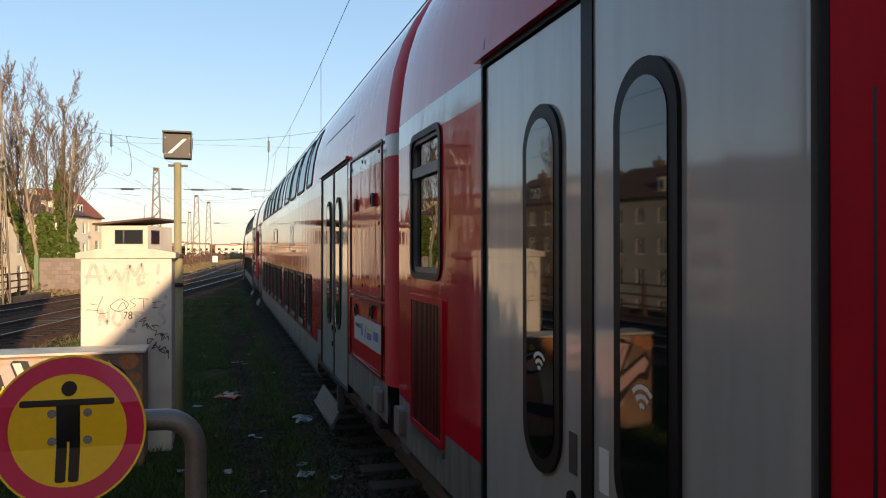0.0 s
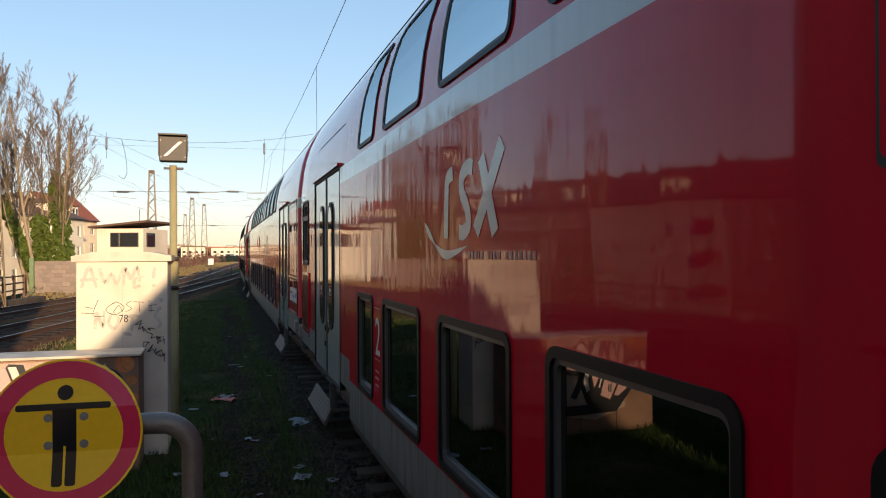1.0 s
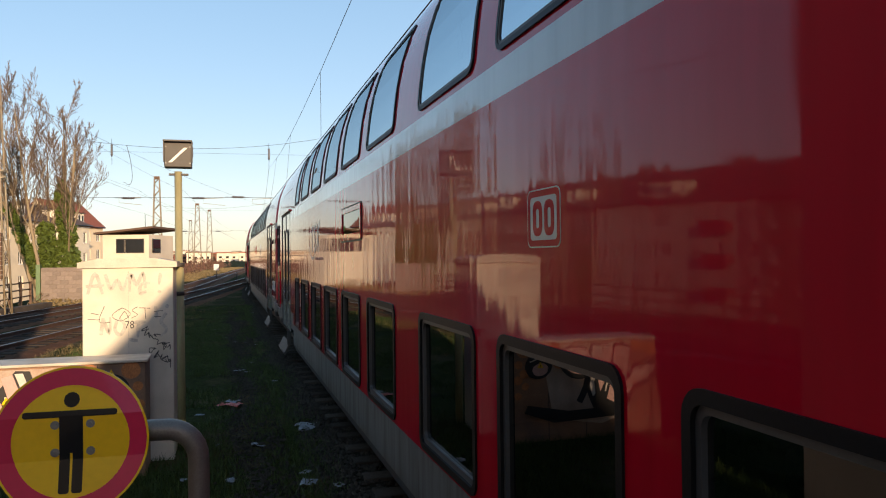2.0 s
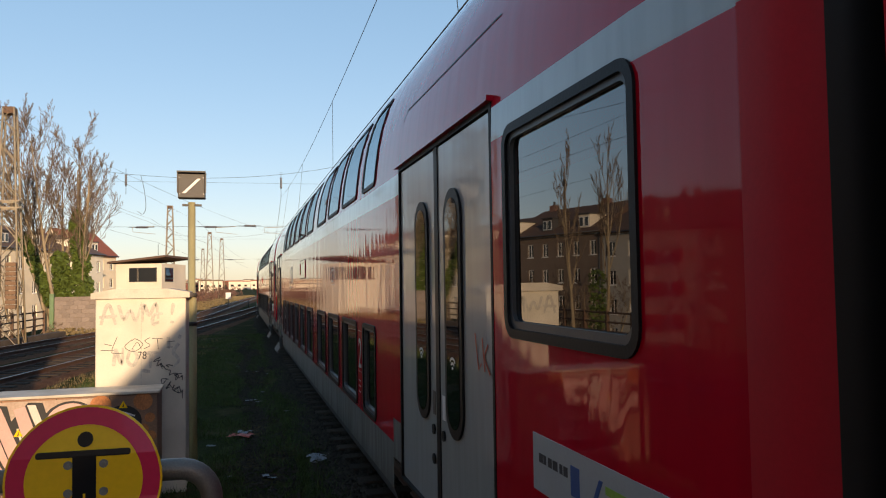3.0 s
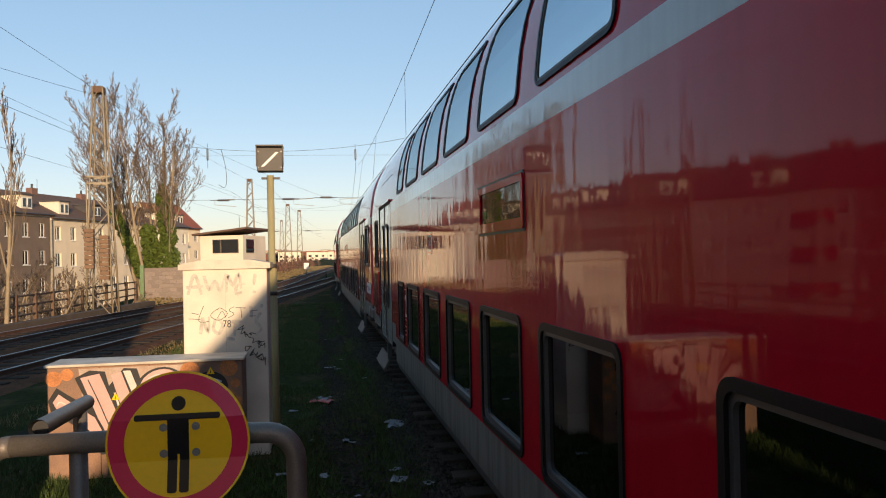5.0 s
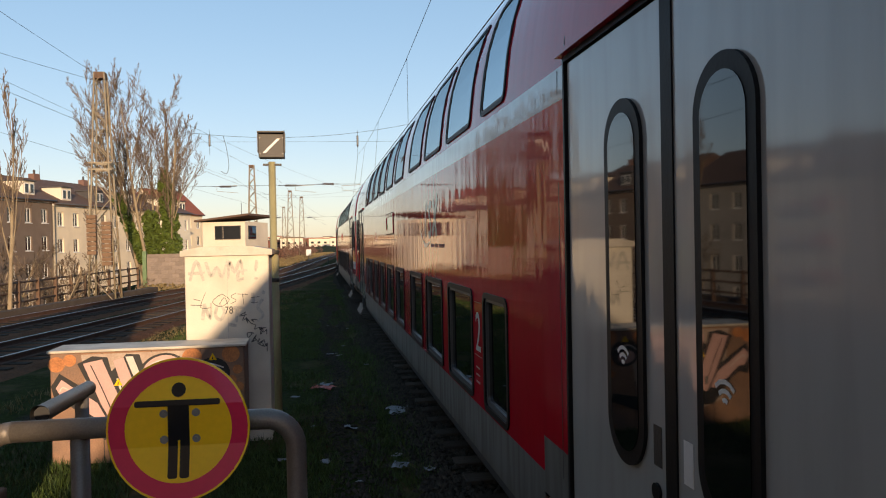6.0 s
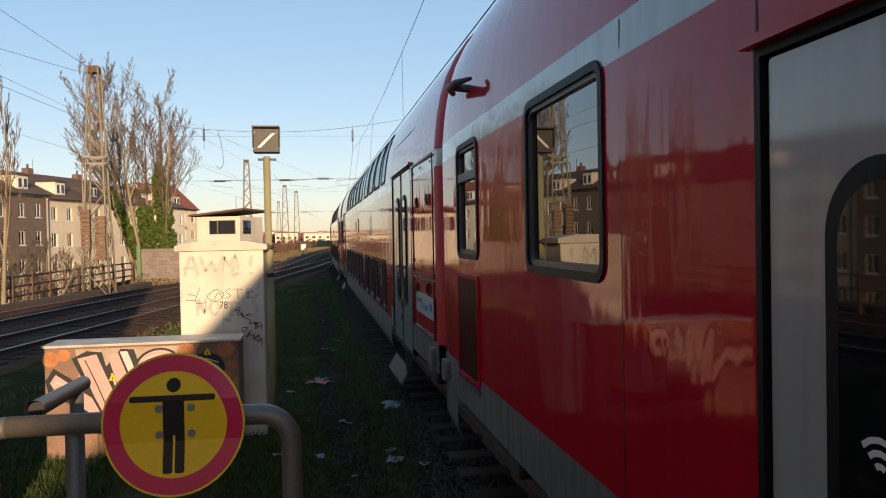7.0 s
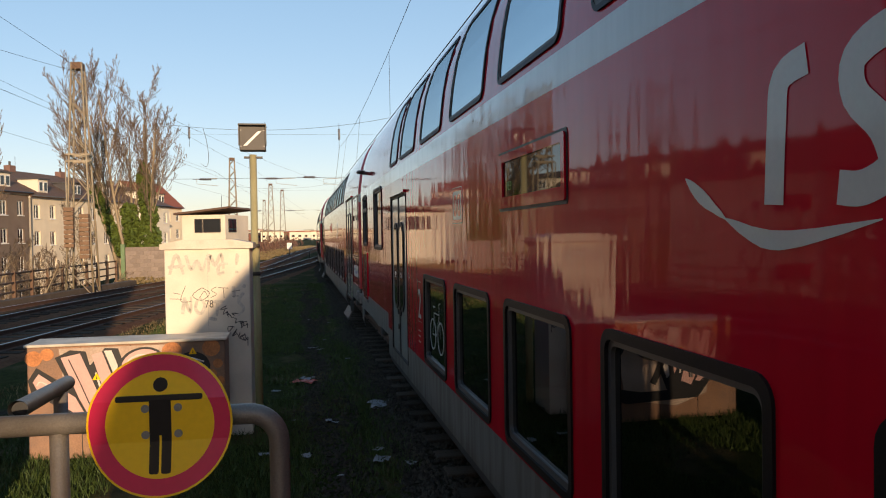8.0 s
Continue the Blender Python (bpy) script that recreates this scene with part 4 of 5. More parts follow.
def platform_railing():
    r = thing("platform_railing", "galvanised tube railing closing the platform end", "railing")
    n = [(-0.145 + 0.085 * math.sin(a), 2.2, 1.705 - 0.085 * (1 - math.cos(a))) for a in (0.15, 0.35, 0.55, 0.75, 0.95, 1.15, 1.35, 1.57)]
    part("top_rail", tube([(-0.81, 2.2, 1.707), (-0.5, 2.2, 1.706), (-0.17, 2.2, 1.705), *n, (-0.06, 2.2, 1.2), (-0.06, 2.2, 0.5), (-0.06, 2.2, -0.25)], 0.029, 14), GALV, r, smooth=True)
    ln = [(-0.81 - 0.085 * math.sin(a), 2.2, 1.707 - 0.085 * (1 - math.cos(a))) for a in (0, 0.2, 0.4, 0.6, 0.8, 1.0, 1.2, 1.4, 1.57)]
    part("end_post", tube([*ln, (-0.895, 2.2, 1.2), (-0.895, 2.2, -0.25)], 0.029, 14), GALV, r, smooth=True)
    part("post", tube([(-0.645, 2.21, 1.69), (-0.645, 2.21, -0.25)], 0.024, 12), GALV, r, smooth=True)
    a = thing("loose_tube", "short cut galvanised tube lying across the railing stub", "pipe")
    part("pipe", tube([(-0.885, 2.62, 1.665), (-0.97, 3.45, 1.60)], 0.03, 14, caps=False), GALV, a, smooth=True)
    part("stub_post", tube([(-0.955, 3.3, 1.585), (-0.955, 3.3, -0.25)], 0.028, 10), GALV, a, smooth=True)
    part("end_plug", tube([(-0.888, 2.65, 1.66), (-0.89, 2.67, 1.66)], 0.025, 12), BLACK, a)
    w = thing("wooden_post", "weathered brown wooden post beside the railing", "post", at=(-0.785, 1.95, 0))
    part("post_body", box(-0.06, 0.035, -0.03, 0.05, -0.25, 1.62, bevel=0.006), RUST, w)


def tall_cabinet():
    c = thing("tall_cabinet", "tall cream trackside cabinet sprayed with grey graffiti", "cabinet", at=(-1.09, 9.6, -0.25))
    h = 2.40
    part("body", box(-0.5, 0.5, 0, 0.62, 0, h - 0.07, bevel=0.012), CREAM, c)
    bm = prism([(-0.545, h - 0.075), (0.545, h - 0.075), (0.545, h - 0.01), (0.3, h + 0.035), (-0.3, h + 0.035), (-0.545, h - 0.01)], lambda a, b, d: (a, -0.045 + d, b), 0.71)
    part("cap", bm, CREAMCAP, c)
    part("plinth", box(-0.47, 0.47, 0.02, 0.6, -0.12, 0.14), PLATFORM, c)
    part("door_seam", box(-0.003, 0.003, -0.0035, 0, 0.18, h - 0.12), SPRAY, c)
    to = lambda a, b, d: (a, -0.003 - d, b)
    st = [[(-0.44, 2.04), (-0.36, 2.28), (-0.28, 2.04)], [(-0.46, 2.13), (-0.26, 2.14)], [(-0.25, 2.27), (-0.19, 2.1), (-0.12, 2.2), (-0.06, 2.08), (0.0, 2.27)],
          [(0.01, 2.06), (0.03, 2.27), (0.09, 2.14), (0.16, 2.28), (0.19, 2.1)], [(0.2, 2.06), (0.13, 2.04), (0.14, 2.14), (0.24, 2.16)], [(0.36, 2.28), (0.34, 2.14)], [(0.35, 2.07), (0.34, 2.04)],
          [(-0.3, 1.66), (-0.28, 1.86)], [(-0.28, 1.86), (-0.21, 1.68), (-0.2, 1.87)], [(-0.12, 1.84), (-0.15, 1.72), (-0.09, 1.66), (-0.04, 1.76), (-0.1, 1.85)],
          [(0.03, 1.8), (0.2, 1.8)], [(0.11, 1.8), (0.1, 1.62)], [(0.0, 1.6), (0.1, 1.58)], [(0.3, 1.98), (0.31, 1.84)], [(0.42, 1.9), (0.36, 1.8), (0.42, 1.7), (0.35, 1.62)], [(0.44, 2.0), (0.42, 1.96)]]
    for k, q in enumerate(st):
        pts = curve_pts([(a, b - (0.12 if k > 6 else 0.02)) for a, b in q], 5)
        n = len(pts) - 1
        part("spray_stroke", ribbon(pts, [0.042 * (0.55 + 0.45 * math.sin(math.pi * (0.12 + 0.8 * i / n) + 0.2 * (k % 3))) for i in range(n + 1)], to, 0.0004 * k), SPRAY, c)
    Z2 = h - 0.62
    for q in ([(-0.4, Z2 + 0.02), (-0.32, Z2 + 0.0)], [(-0.44, Z2 - 0.05), (-0.3, Z2 - 0.06)], [(-0.26, Z2 + 0.1), (-0.32, Z2 - 0.08), (-0.2, Z2 - 0.09)], [(-0.1, Z2 + 0.06), (-0.18, Z2 - 0.02), (-0.08, Z2 - 0.08), (0.02, Z2 + 0.0), (-0.06, Z2 + 0.07), (-0.1, Z2 + 0.05)], [(-0.1, Z2 - 0.05), (-0.04, Z2 + 0.03), (0.0, Z2 - 0.05)],
              [(0.1, Z2 + 0.08), (0.04, Z2 + 0.04), (0.1, Z2 - 0.01), (0.03, Z2 - 0.05)], [(0.12, Z2 + 0.07), (0.24, Z2 + 0.06)], [(0.18, Z2 + 0.07), (0.19, Z2 - 0.06)], [(0.28, Z2 + 0.02), (0.38, Z2 + 0.03)], [(0.28, Z2 - 0.04), (0.36, Z2 - 0.04)]):
        part("marker_stroke", ribbon(curve_pts(q, 4), 0.0065, to, 0.0075), SPRAYDARK, c)
    rng = random.Random(5)
    for k in range(14):
        a, b = 0.18 + 0.03 * k % 0.24 + 0.012 * k, Z2 - 0.2 - 0.032 * k
        part("marker_stroke", ribbon(curve_pts([(min(0.46, a + rng.uniform(-0.05, 0.05)), b + rng.uniform(-0.05, 0.05)) for _ in range(5)], 3), 0.009, to, 0.0075 + 0.0002 * k), SPRAYDARK, c)
    lettering("78", 0.13, Matrix(((1, 0, 0, -0.04), (0, 0, -1, -0.011), (0, 1, 0, Z2 - 0.17), (0, 0, 0, 1))), SPRAYDARK, c, "marker_number", 0.8)


def low_cabinet():
    c = thing("low_cabinet", "low trackside cabinet covered in pink, black and orange graffiti", "cabinet", at=(-1.9, 9.0, -0.25))
    part("body", box(-1.05, 1.05, 0, 0.5, 0, 1.28, bevel=0.012), ORANGE, c)
    part("cap", box(-1.075, 1.075, -0.03, 0.53, 1.284, 1.315, bevel=0.008), CREAMCAP, c)
    for a in (-0.5, 0.03, 0.56):
        part("door_seam", box(a - 0.004, a + 0.004, -0.003, 0.0, 0.06, 1.27), SPRAYBLACK, c)
    level = [0]

    def to(a, b, d):
        return (a, -0.0035 - 0.0006 * level[0] - d, b)

    def area(name, pts, mat, label=""):
        level[0] += 1
        part(name, prism([(a, b) for a, b in pts], to, 0.0004), mat, c, label)

    def stroke(name, pts, w, mat, label=""):
        level[0] += 1
        part(name, ribbon(curve_pts(pts, 5), w, to, 0.0), mat, c, label)

    def oval(a, b, ra, rb, turn=0.0, n=22):
        ct, st = math.cos(turn), math.sin(turn)
        return [(a + ra * math.cos(6.2832 * i / n) * ct - rb * math.sin(6.2832 * i / n) * st, b + ra * math.cos(6.2832 * i / n) * st + rb * math.sin(6.2832 * i / n) * ct) for i in range(n)]

    # pale wash behind the letters, orange spots at both ends
    area("pale_wash", [(-0.72, 1.26), (0.5, 1.26), (0.62, 1.0), (0.5, 0.3), (-0.2, 0.2), (-0.62, 0.35)], WASH, "pale sprayed ground")
    for a, b, r in ((0.9, 1.2, 0.1), (0.97, 1.02, 0.055), (0.9, 0.9, 0.06), (0.98, 0.82, 0.06), (0.88, 0.74, 0.05), (0.98, 0.62, 0.05), (-0.98, 1.16, 0.09), (-0.84, 1.2, 0.07), (0.47, 1.18, 0.11), (0.42, 1.02, 0.08)):
        area("orange_spot", oval(a, b, r, r * 0.95), ORANGE2)
    # first letter: a slanting arm with a hook
    area("black_outline", [(-1.04, 0.92), (-0.95, 1.06), (-0.72, 0.9), (-0.47, 0.72), (-0.36, 0.42), (-0.5, 0.3), (-0.75, 0.62), (-0.86, 0.7), (-0.98, 0.66)], SPRAYBLACK, "black spray outline")
    area("pink_fill", [(-0.99, 0.9), (-0.93, 0.99), (-0.72, 0.83), (-0.51, 0.68), (-0.44, 0.52), (-0.52, 0.5), (-0.68, 0.62), (-0.85, 0.77), (-0.93, 0.78)], PINK, "pink sprayed letter shape")
    stroke("white_highlight", [(-0.95, 0.86), (-0.9, 0.9), (-0.72, 0.76)], 0.014, SPRAYWHITE)
    # second letter: two legs over a wedge
    area("black_outline", [(-0.76, 1.16), (-0.6, 1.24), (-0.44, 1.22), (-0.4, 1.06), (-0.24, 1.25), (-0.1, 1.24), (0.06, 0.72), (-0.06, 0.42), (-0.2, 0.36), (-0.4, 0.4), (-0.56, 0.72)], SPRAYBLACK, "black spray outline")
    area("pink_fill", [(-0.7, 1.16), (-0.5, 1.2), (-0.34, 0.8), (-0.26, 0.52), (-0.4, 0.46), (-0.52, 0.7)], PINK, "pink sprayed letter shape")
    area("pink_fill", [(-0.38, 1.18), (-0.27, 1.21), (-0.13, 0.82), (-0.17, 0.62), (-0.28, 0.84)], PINK, "pink sprayed letter shape")
    area("white_highlight", [(-0.25, 1.22), (-0.17, 1.22), (0.0, 0.76), (-0.06, 0.56), (-0.1, 0.6), (-0.08, 0.76)], SPRAYWHITE)
    stroke("white_highlight", [(-0.62, 1.14), (-0.5, 0.86), (-0.4, 0.6)], 0.012, SPRAYBLACK)
    stroke("white_highlight", [(-0.34, 0.98), (-0.28, 0.76), (-0.24, 0.62)], 0.022, SPRAYWHITE)
    # third letter: a round bowl with a dark eye
    area("black_outline", oval(0.15, 1.02, 0.27, 0.22, 0.3), SPRAYBLACK, "black spray outline")
    area("pink_fill", oval(0.15, 1.04, 0.225, 0.175, 0.3), PINK, "pink sprayed letter shape")
    area("white_highlight", oval(0.12, 1.03, 0.17, 0.13, 0.4), SPRAYWHITE)
    area("pink_fill", oval(0.12, 1.025, 0.155, 0.118, 0.4), PINK, "pink sprayed letter shape")
    area("black_eye", oval(0.08, 1.03, 0.085, 0.07, 0.3), SPRAYBLACK)
    for a, b, r in ((0.2, 1.1, 0.014), (0.16, 1.13, 0.01), (0.22, 1.04, 0.012), (0.2, 0.97, 0.014), (0.17, 0.93, 0.01)):
        area("black_dot", oval(a, b, r, r, 0, 8), SPRAYBLACK)
    stroke("black_outline", [(-0.02, 0.98), (0.04, 0.7), (0.14, 0.5)], 0.09, SPRAYBLACK)
    # fourth letter: black arch with a pink core
    area("black_outline", oval(0.7, 1.0, 0.19, 0.17, -0.2), SPRAYBLACK, "black spray outline")
    area("pink_fill", oval(0.68, 0.95, 0.11, 0.08, -0.2), PINK, "pink sprayed letter shape")
    stroke("white_highlight", [(0.55, 1.04), (0.66, 1.1), (0.82, 1.05)], 0.016, SPRAYWHITE)
    area("black_outline", [(-0.5, 0.3), (0.5, 0.26), (0.9, 0.4), (0.86, 0.5), (0.3, 0.4), (-0.4, 0.42)], SPRAYBLACK, "black spray outline")
    for a, b in ((-0.33, 0.93), (0.7, 1.17), (0.68, 1.0)):
        level[0] += 1
        t = part("warning_triangle", prism([(a - 0.045, b - 0.03), (a + 0.045, b - 0.03), (a, b + 0.05)], to, 0.0004), SIGNYELLOW, c)
        level[0] += 1
        part("triangle_flash", prism([(a - 0.01, b - 0.02), (a + 0.006, b - 0.02), (a + 0.004, b + 0.025)], to, 0.0004), SPRAYBLACK, t)
    part("lock", box(-0.41, -0.37, -0.045, -0.005, 0.56, 0.66, bevel=0.006), STEEL, c)


def signal_post():
    s = thing("signal_post", "olive steel post with a dark box bearing a white diagonal bar", "signal", at=(-0.56, 10.35, -0.25))
    part("post", tube([(0.01, 0, 0), (0, 0, 2.3), (-0.005, 0, 2.3), (-0.005, 0, 3.55)], [0.055, 0.055, 0.047, 0.047], 14), OLIVE, s, smooth=True)
    for z in (1.95, 2.32):
        part("collar", tube([(0, 0, z), (0, 0, z + 0.05)], 0.064, 14), BOXDARK, s)
    part("bracket", box(-0.12, 0.12, -0.03, 0.03, 3.5, 3.525), BOXDARK, s)
    b = part("box", box(-0.17, 0.165, -0.09, 0.12, 3.6, 3.92, bevel=0.008), BOXDARK, s)
    part("hood", box(-0.18, 0.175, -0.17, 0.12, 3.921, 3.94), BOXDARK, b)
    for x in (-0.178, 0.165):
        part("hood_side", box(x, x + 0.013, -0.15, -0.09, 3.66, 3.92), BOXDARK, b)
    part("diagonal_bar", prism([(-0.12, 3.66), (-0.075, 3.66), (0.115, 3.85), (0.07, 3.85)], lambda a, c, d: (a, -0.091 - d, c), 0.004), WHITE, b)
    for x in (-0.15, 0.145):
        for z in (3.65, 3.86):
            part("bolt", tube([(x, -0.09, z), (x, -0.1, z)], 0.009, 6), STEEL, b)


prohibition_sign()
platform_railing()
tall_cabinet()
low_cabinet()
signal_post()


# litter on the grass
def litter(x, y, size, mat, label, seed):
    rng = random.Random(seed)
    bm = bmesh.new()
    n = 4
    vs = [[bm.verts.new(((i / n - 0.5) * size * 1.5, (j / n - 0.5) * size, 0.02 + rng.uniform(0, size * 0.15))) for i in range(n + 1)] for j in range(n + 1)]
    for r0, r1 in zip(vs, vs[1:]):
        for i in range(n):
            if rng.random() > 0.15:
                bm.faces.new((r0[i], r0[i + 1], r1[i + 1], r1[i]))
    ob = tagged(obj("litter", bm, mat), label, "litter", "litter on the grass")
    ob.matrix_world = pose(x, y, ground_height(x, y) + 0.01, 0, 0, rng.uniform(0, 180))


litter(0.05, 12.8, 0.26, LITTERRED, "crumpled red and white packaging on the grass", 1)
litter(0.1, 13.1, 0.16, LITTER, "crumpled white paper on the grass", 2)
rng = random.Random(11)
for i in range(24):
    y = 7.5 + 26 * rng.random() ** 1.4
    x = rng.uniform(-0.5, 1.15)
    litter(x, y, rng.uniform(0.04, 0.11), LITTER, "scrap of white paper on the grass", 20 + i)
litter(1.05, 10.6, 0.3, LITTER, "torn pale plastic sheet beside the track", 3)
litter(0.83, 8.0, 0.16, LITTER, "scrap of white paper on the grass", 4)

# ---- background: masts, wires, fence, trees, houses ----
def lattice_mast(x, y, top, base_w, top_w, z0=-0.3, rich=True):
    m = thing("catenary_mast", "grey lattice steel catenary mast with rusty balance weights" if rich else "distant grey lattice steel catenary mast", "mast", "catenary masts", at=(x, y, z0))
    h = top - z0
    wid = lambda z: base_w + (top_w - base_w) * z / h
    for sx in (-1, 1):
        for sy in (-1, 1):
            part("leg", tube([(sx * wid(0) / 2, sy * wid(0) / 2, 0), (sx * wid(h) / 2, sy * wid(h) / 2, h)], 0.045 if rich else 0.06, 4), MASTGREY, m)
    bm = bmesh.new()
    z, k = 0.0, 1
    while z < h - 0.2:
        z2 = min(h, z + wid(z) * 1.15)
        for ax in (0, 1):
            for s in (-1, 1):
                a, b = wid(z) / 2, wid(z2) / 2
                p, q = ((k * a, s * a, z), (-k * b, s * b, z2)) if ax == 0 else ((s * a, k * a, z), (s * b, -k * b, z2))
                tube([p, q], 0.022 if rich else 0.035, 4, bm, False)
        z, k = z2, -k
    part("lattice", bm, MASTGREY, m)
    part("head", box(-top_w * 0.58, top_w * 0.58, -top_w * 0.58, top_w * 0.58, h - 0.3, h, bevel=0.02), RUST, m)
    if rich:
        for dx, z, n in ((-0.35, 2.2, 9), (0.28, 1.7, 10)):
            for i in range(n):
                part("weight", box(dx - 0.2, dx + 0.2, -0.75, -0.5, z + 0.2 * i, z + 0.2 * i + 0.17, bevel=0.02), WEIGHT, m)
        for z in (6.0, 6.3):
            for s in (-1, 1):
                part("cross_angle", box(-0.5, 0.5, s * 0.36 - 0.03, s * 0.36 + 0.03, z, z + 0.07), MASTGREY, m)
                part("cross_angle", box(s * 0.44 - 0.03, s * 0.44 + 0.03, -0.33, 0.33, z, z + 0.07), MASTGREY, m)
        part("cable_drop", tube([(-0.45, -0.6, 6.0), (-0.42, -0.6, 2.0)], 0.03, 6), MASTGREY, m)
    return m


lattice_mast(-9.55, 36.5, 10.15, 1.15, 0.42)
lattice_mast(-7.3, 90, 11.4, 1.2, 0.5, rich=False)
lattice_mast(-4.4, 130, 11.2, 1.3, 0.5, rich=False)
lattice_mast(-2.9, 150, 11.4, 1.3, 0.5, rich=False)
lattice_mast(-8.0, 190, 11.4, 1.3, 0.5, rich=False)
lattice_mast(9.0, 60, 12.4, 1.2, 0.5, rich=False)


def wire(name, pts, r, label, droppers=()):
    w = tagged(obj(name, tube(pts, r, 5), WIRE), label, "overhead wire", "overhead wires")
    for a, b in droppers:
        part("dropper", tube([a, b], 0.006, 4), WIRE, w)
    return w


def sag(a, b, s, n=14):
    a, b = Vector(a), Vector(b)
    return [tuple(a.lerp(b, i / n) - Vector((0, 0, s * 4 * (i / n) * (1 - i / n)))) for i in range(n + 1)]


# along the main track
def carry(y):
    """A point of the carrying wire over the main track."""
    f = (y + 16) / 76
    return (2.1 + 1.2 * f, y, 8.8 + 0.35 * f - 4 * 1.42 * f * (1 - f))


wire("catenary_wire", [carry(-16 + 76 * i / 24) for i in range(25)], 0.008, "dark carrying wire over the main track", [(carry(y), (2.7, y, 5.6)) for y in (9, 22, 35, 48)])
wire("catenary_wire", [(2.7, -6, 5.6), (2.7, 60, 5.6), (4.2, 100, 5.6)], 0.011, "dark contact wire over the main track")
wire("catenary_wire", sag((3.3, 60, 9.15), (5.2, 120, 8.0), 0.9), 0.014, "dark carrying wire over the main track")
# over the outer tracks
for k, (xa, za, xb, zb, s) in enumerate(((-9.0, 8.9, -3.0, 7.4, 0.5), (-8.7, 6.4, -2.5, 5.7, 0.15), (-13.0, 9.2, -6.4, 7.5, 0.5), (-12.6, 6.6, -6.0, 5.7, 0.15))):
    wire("catenary_wire", sag((xa, 12, za), (xb, 62, zb), s, 20), 0.006, "dark wire over the outer tracks", [(((xa + xb) / 2, 37, (za + zb) / 2 - s), ((xa + xb) / 2 + 0.2, 37, 6.1))] if k in (0, 2) else ())
    wire("catenary_wire", sag((xb, 62, zb), (xb + 4.5, 150, zb), s, 16), 0.009, "distant dark wire over the outer tracks")
wire("catenary_wire", sag((-9.4, 36.5, 9.6), (3.5, 90, 8.5), 0.4), 0.008, "dark feeder wire from the lattice mast")
wire("catenary_wire", sag((-14.0, 12, 8.4), (-9.5, 36.3, 9.7), 0.2), 0.008, "dark feeder wire to the lattice mast")
# cross spans with hangers
for y, zt, zl in ((60, 10.7, 7.1), (130, 10.6, 7.0)):
    wire("cross_span_wire", sag((-10.5, y, zt + 0.25), (9, y, zt + 1.2), 0.9), 0.014, "dark cross-span wire between the masts")
    wire("cross_span_wire", [(-10.5, y, zt - 0.6), (9, y, zt - 0.5)], 0.008, "thin cross-span wire between the masts")
    wire("cross_span_wire", [(-10.5, y, zl - 0.4), (9, y, zl - 0.2)], 0.012, "lower cross-span wire between the masts")


def insulator(x, y, z, horizontal=False):
    i = thing("insulator", "dark ribbed porcelain insulator on the overhead wires", "insulator", "insulators", at=(x, y, z))
    rr = [0.03] + [0.1, 0.05] * 5 + [0.03]
    pts = [(0, 0, 0.5 - k * 0.085) for k in range(len(rr))]
    if horizontal:
        pts = [(c, 0, 0) for _, _, c in pts]
    part("ribs", tube(pts, rr, 8), INSUL, i)
    part("link", tube([(0, 0, 0.9), (0, 0, 0.5)] if not horizontal else [(-0.9, 0, 0), (-0.4, 0, 0)], 0.015, 4), WIRE, i)
    part("link", tube([(0, 0, -0.5), (0, 0, -1.0)] if not horizontal else [(0.5, 0, 0), (0.9, 0, 0)], 0.015, 4), WIRE, i)


for x in (-7.95, -2.35, 3.3):
    insulator(x, 60, 10.15)
for x, z in ((-6.9, 6.7), (-2.0, 6.75), (0.9, 6.85)):
    insulator(x, 60, z, True)
for x in (-6.5, -1.2, 4.5):
    insulator(x, 130, 6.66, True)


def jumper(x, y):
    wire("jumper_cable", curve_pts([(x, y, 10.3), (x + 0.25, y, 9.2), (x + 0.35, y, 8.0), (x + 0.15, y, 7.5), (x - 0.2, y, 7.7)], 5), 0.018, "hanging loop of jumper cable")


jumper(-6.7, 58)


def bracket_arm(x, y, z):
    a = thing("registration_arm", "thin steel arm steadying the contact wire", "bracket", "bracket arms", at=(x, y, z))
    bm = tube([(0, 0, 0), (1.5, 0, 0.08)], 0.022, 5)
    tube([(0, 0, 0), (0.02, 0, -0.35), (1.6, 0, -0.5)], 0.016, 5, bm)
    part("arm", bm, MASTGREY, a)


for x in (-7.5, -1.6, 2.0):
    bracket_arm(x, 60.0, 6.7)
    bracket_arm(x + 1.2, 130, 6.62)


# rusty fence along the embankment
fence = thing("embankment_fence", "rusty steel fence along the top of the embankment", "fence")
FX = lambda y: -10.9 + 0.035 * (y - 29)
for i in range(20):
    y = 12 + 1.8 * i
    part("fence_post", box(FX(y) - 0.06, FX(y) + 0.06, y - 0.06, y + 0.06, -0.35, 1.05), RUST, fence)
for z in (0.98, 0.62, 0.26):
    part("fence_rail", tube([(FX(y), y, z) for y in (11.5, 28, 46.4)], 0.04, 6), RUST, fence)

# block wall at the end of the fence
wall = tagged(obj("block_wall", box(-9.95, -7.5, 47.0, 47.25, -0.4, 1.76), CONCRETEBLOCK), "grey concrete block wall beside the track", "wall", kind="structure")
wall_post = tagged(obj("green_post", box(-10.2, -9.97, 46.9, 47.3, -0.4, 1.95, bevel=0.02), GREENPAINT), "green painted post at the end of the wall", "post", kind="structure")

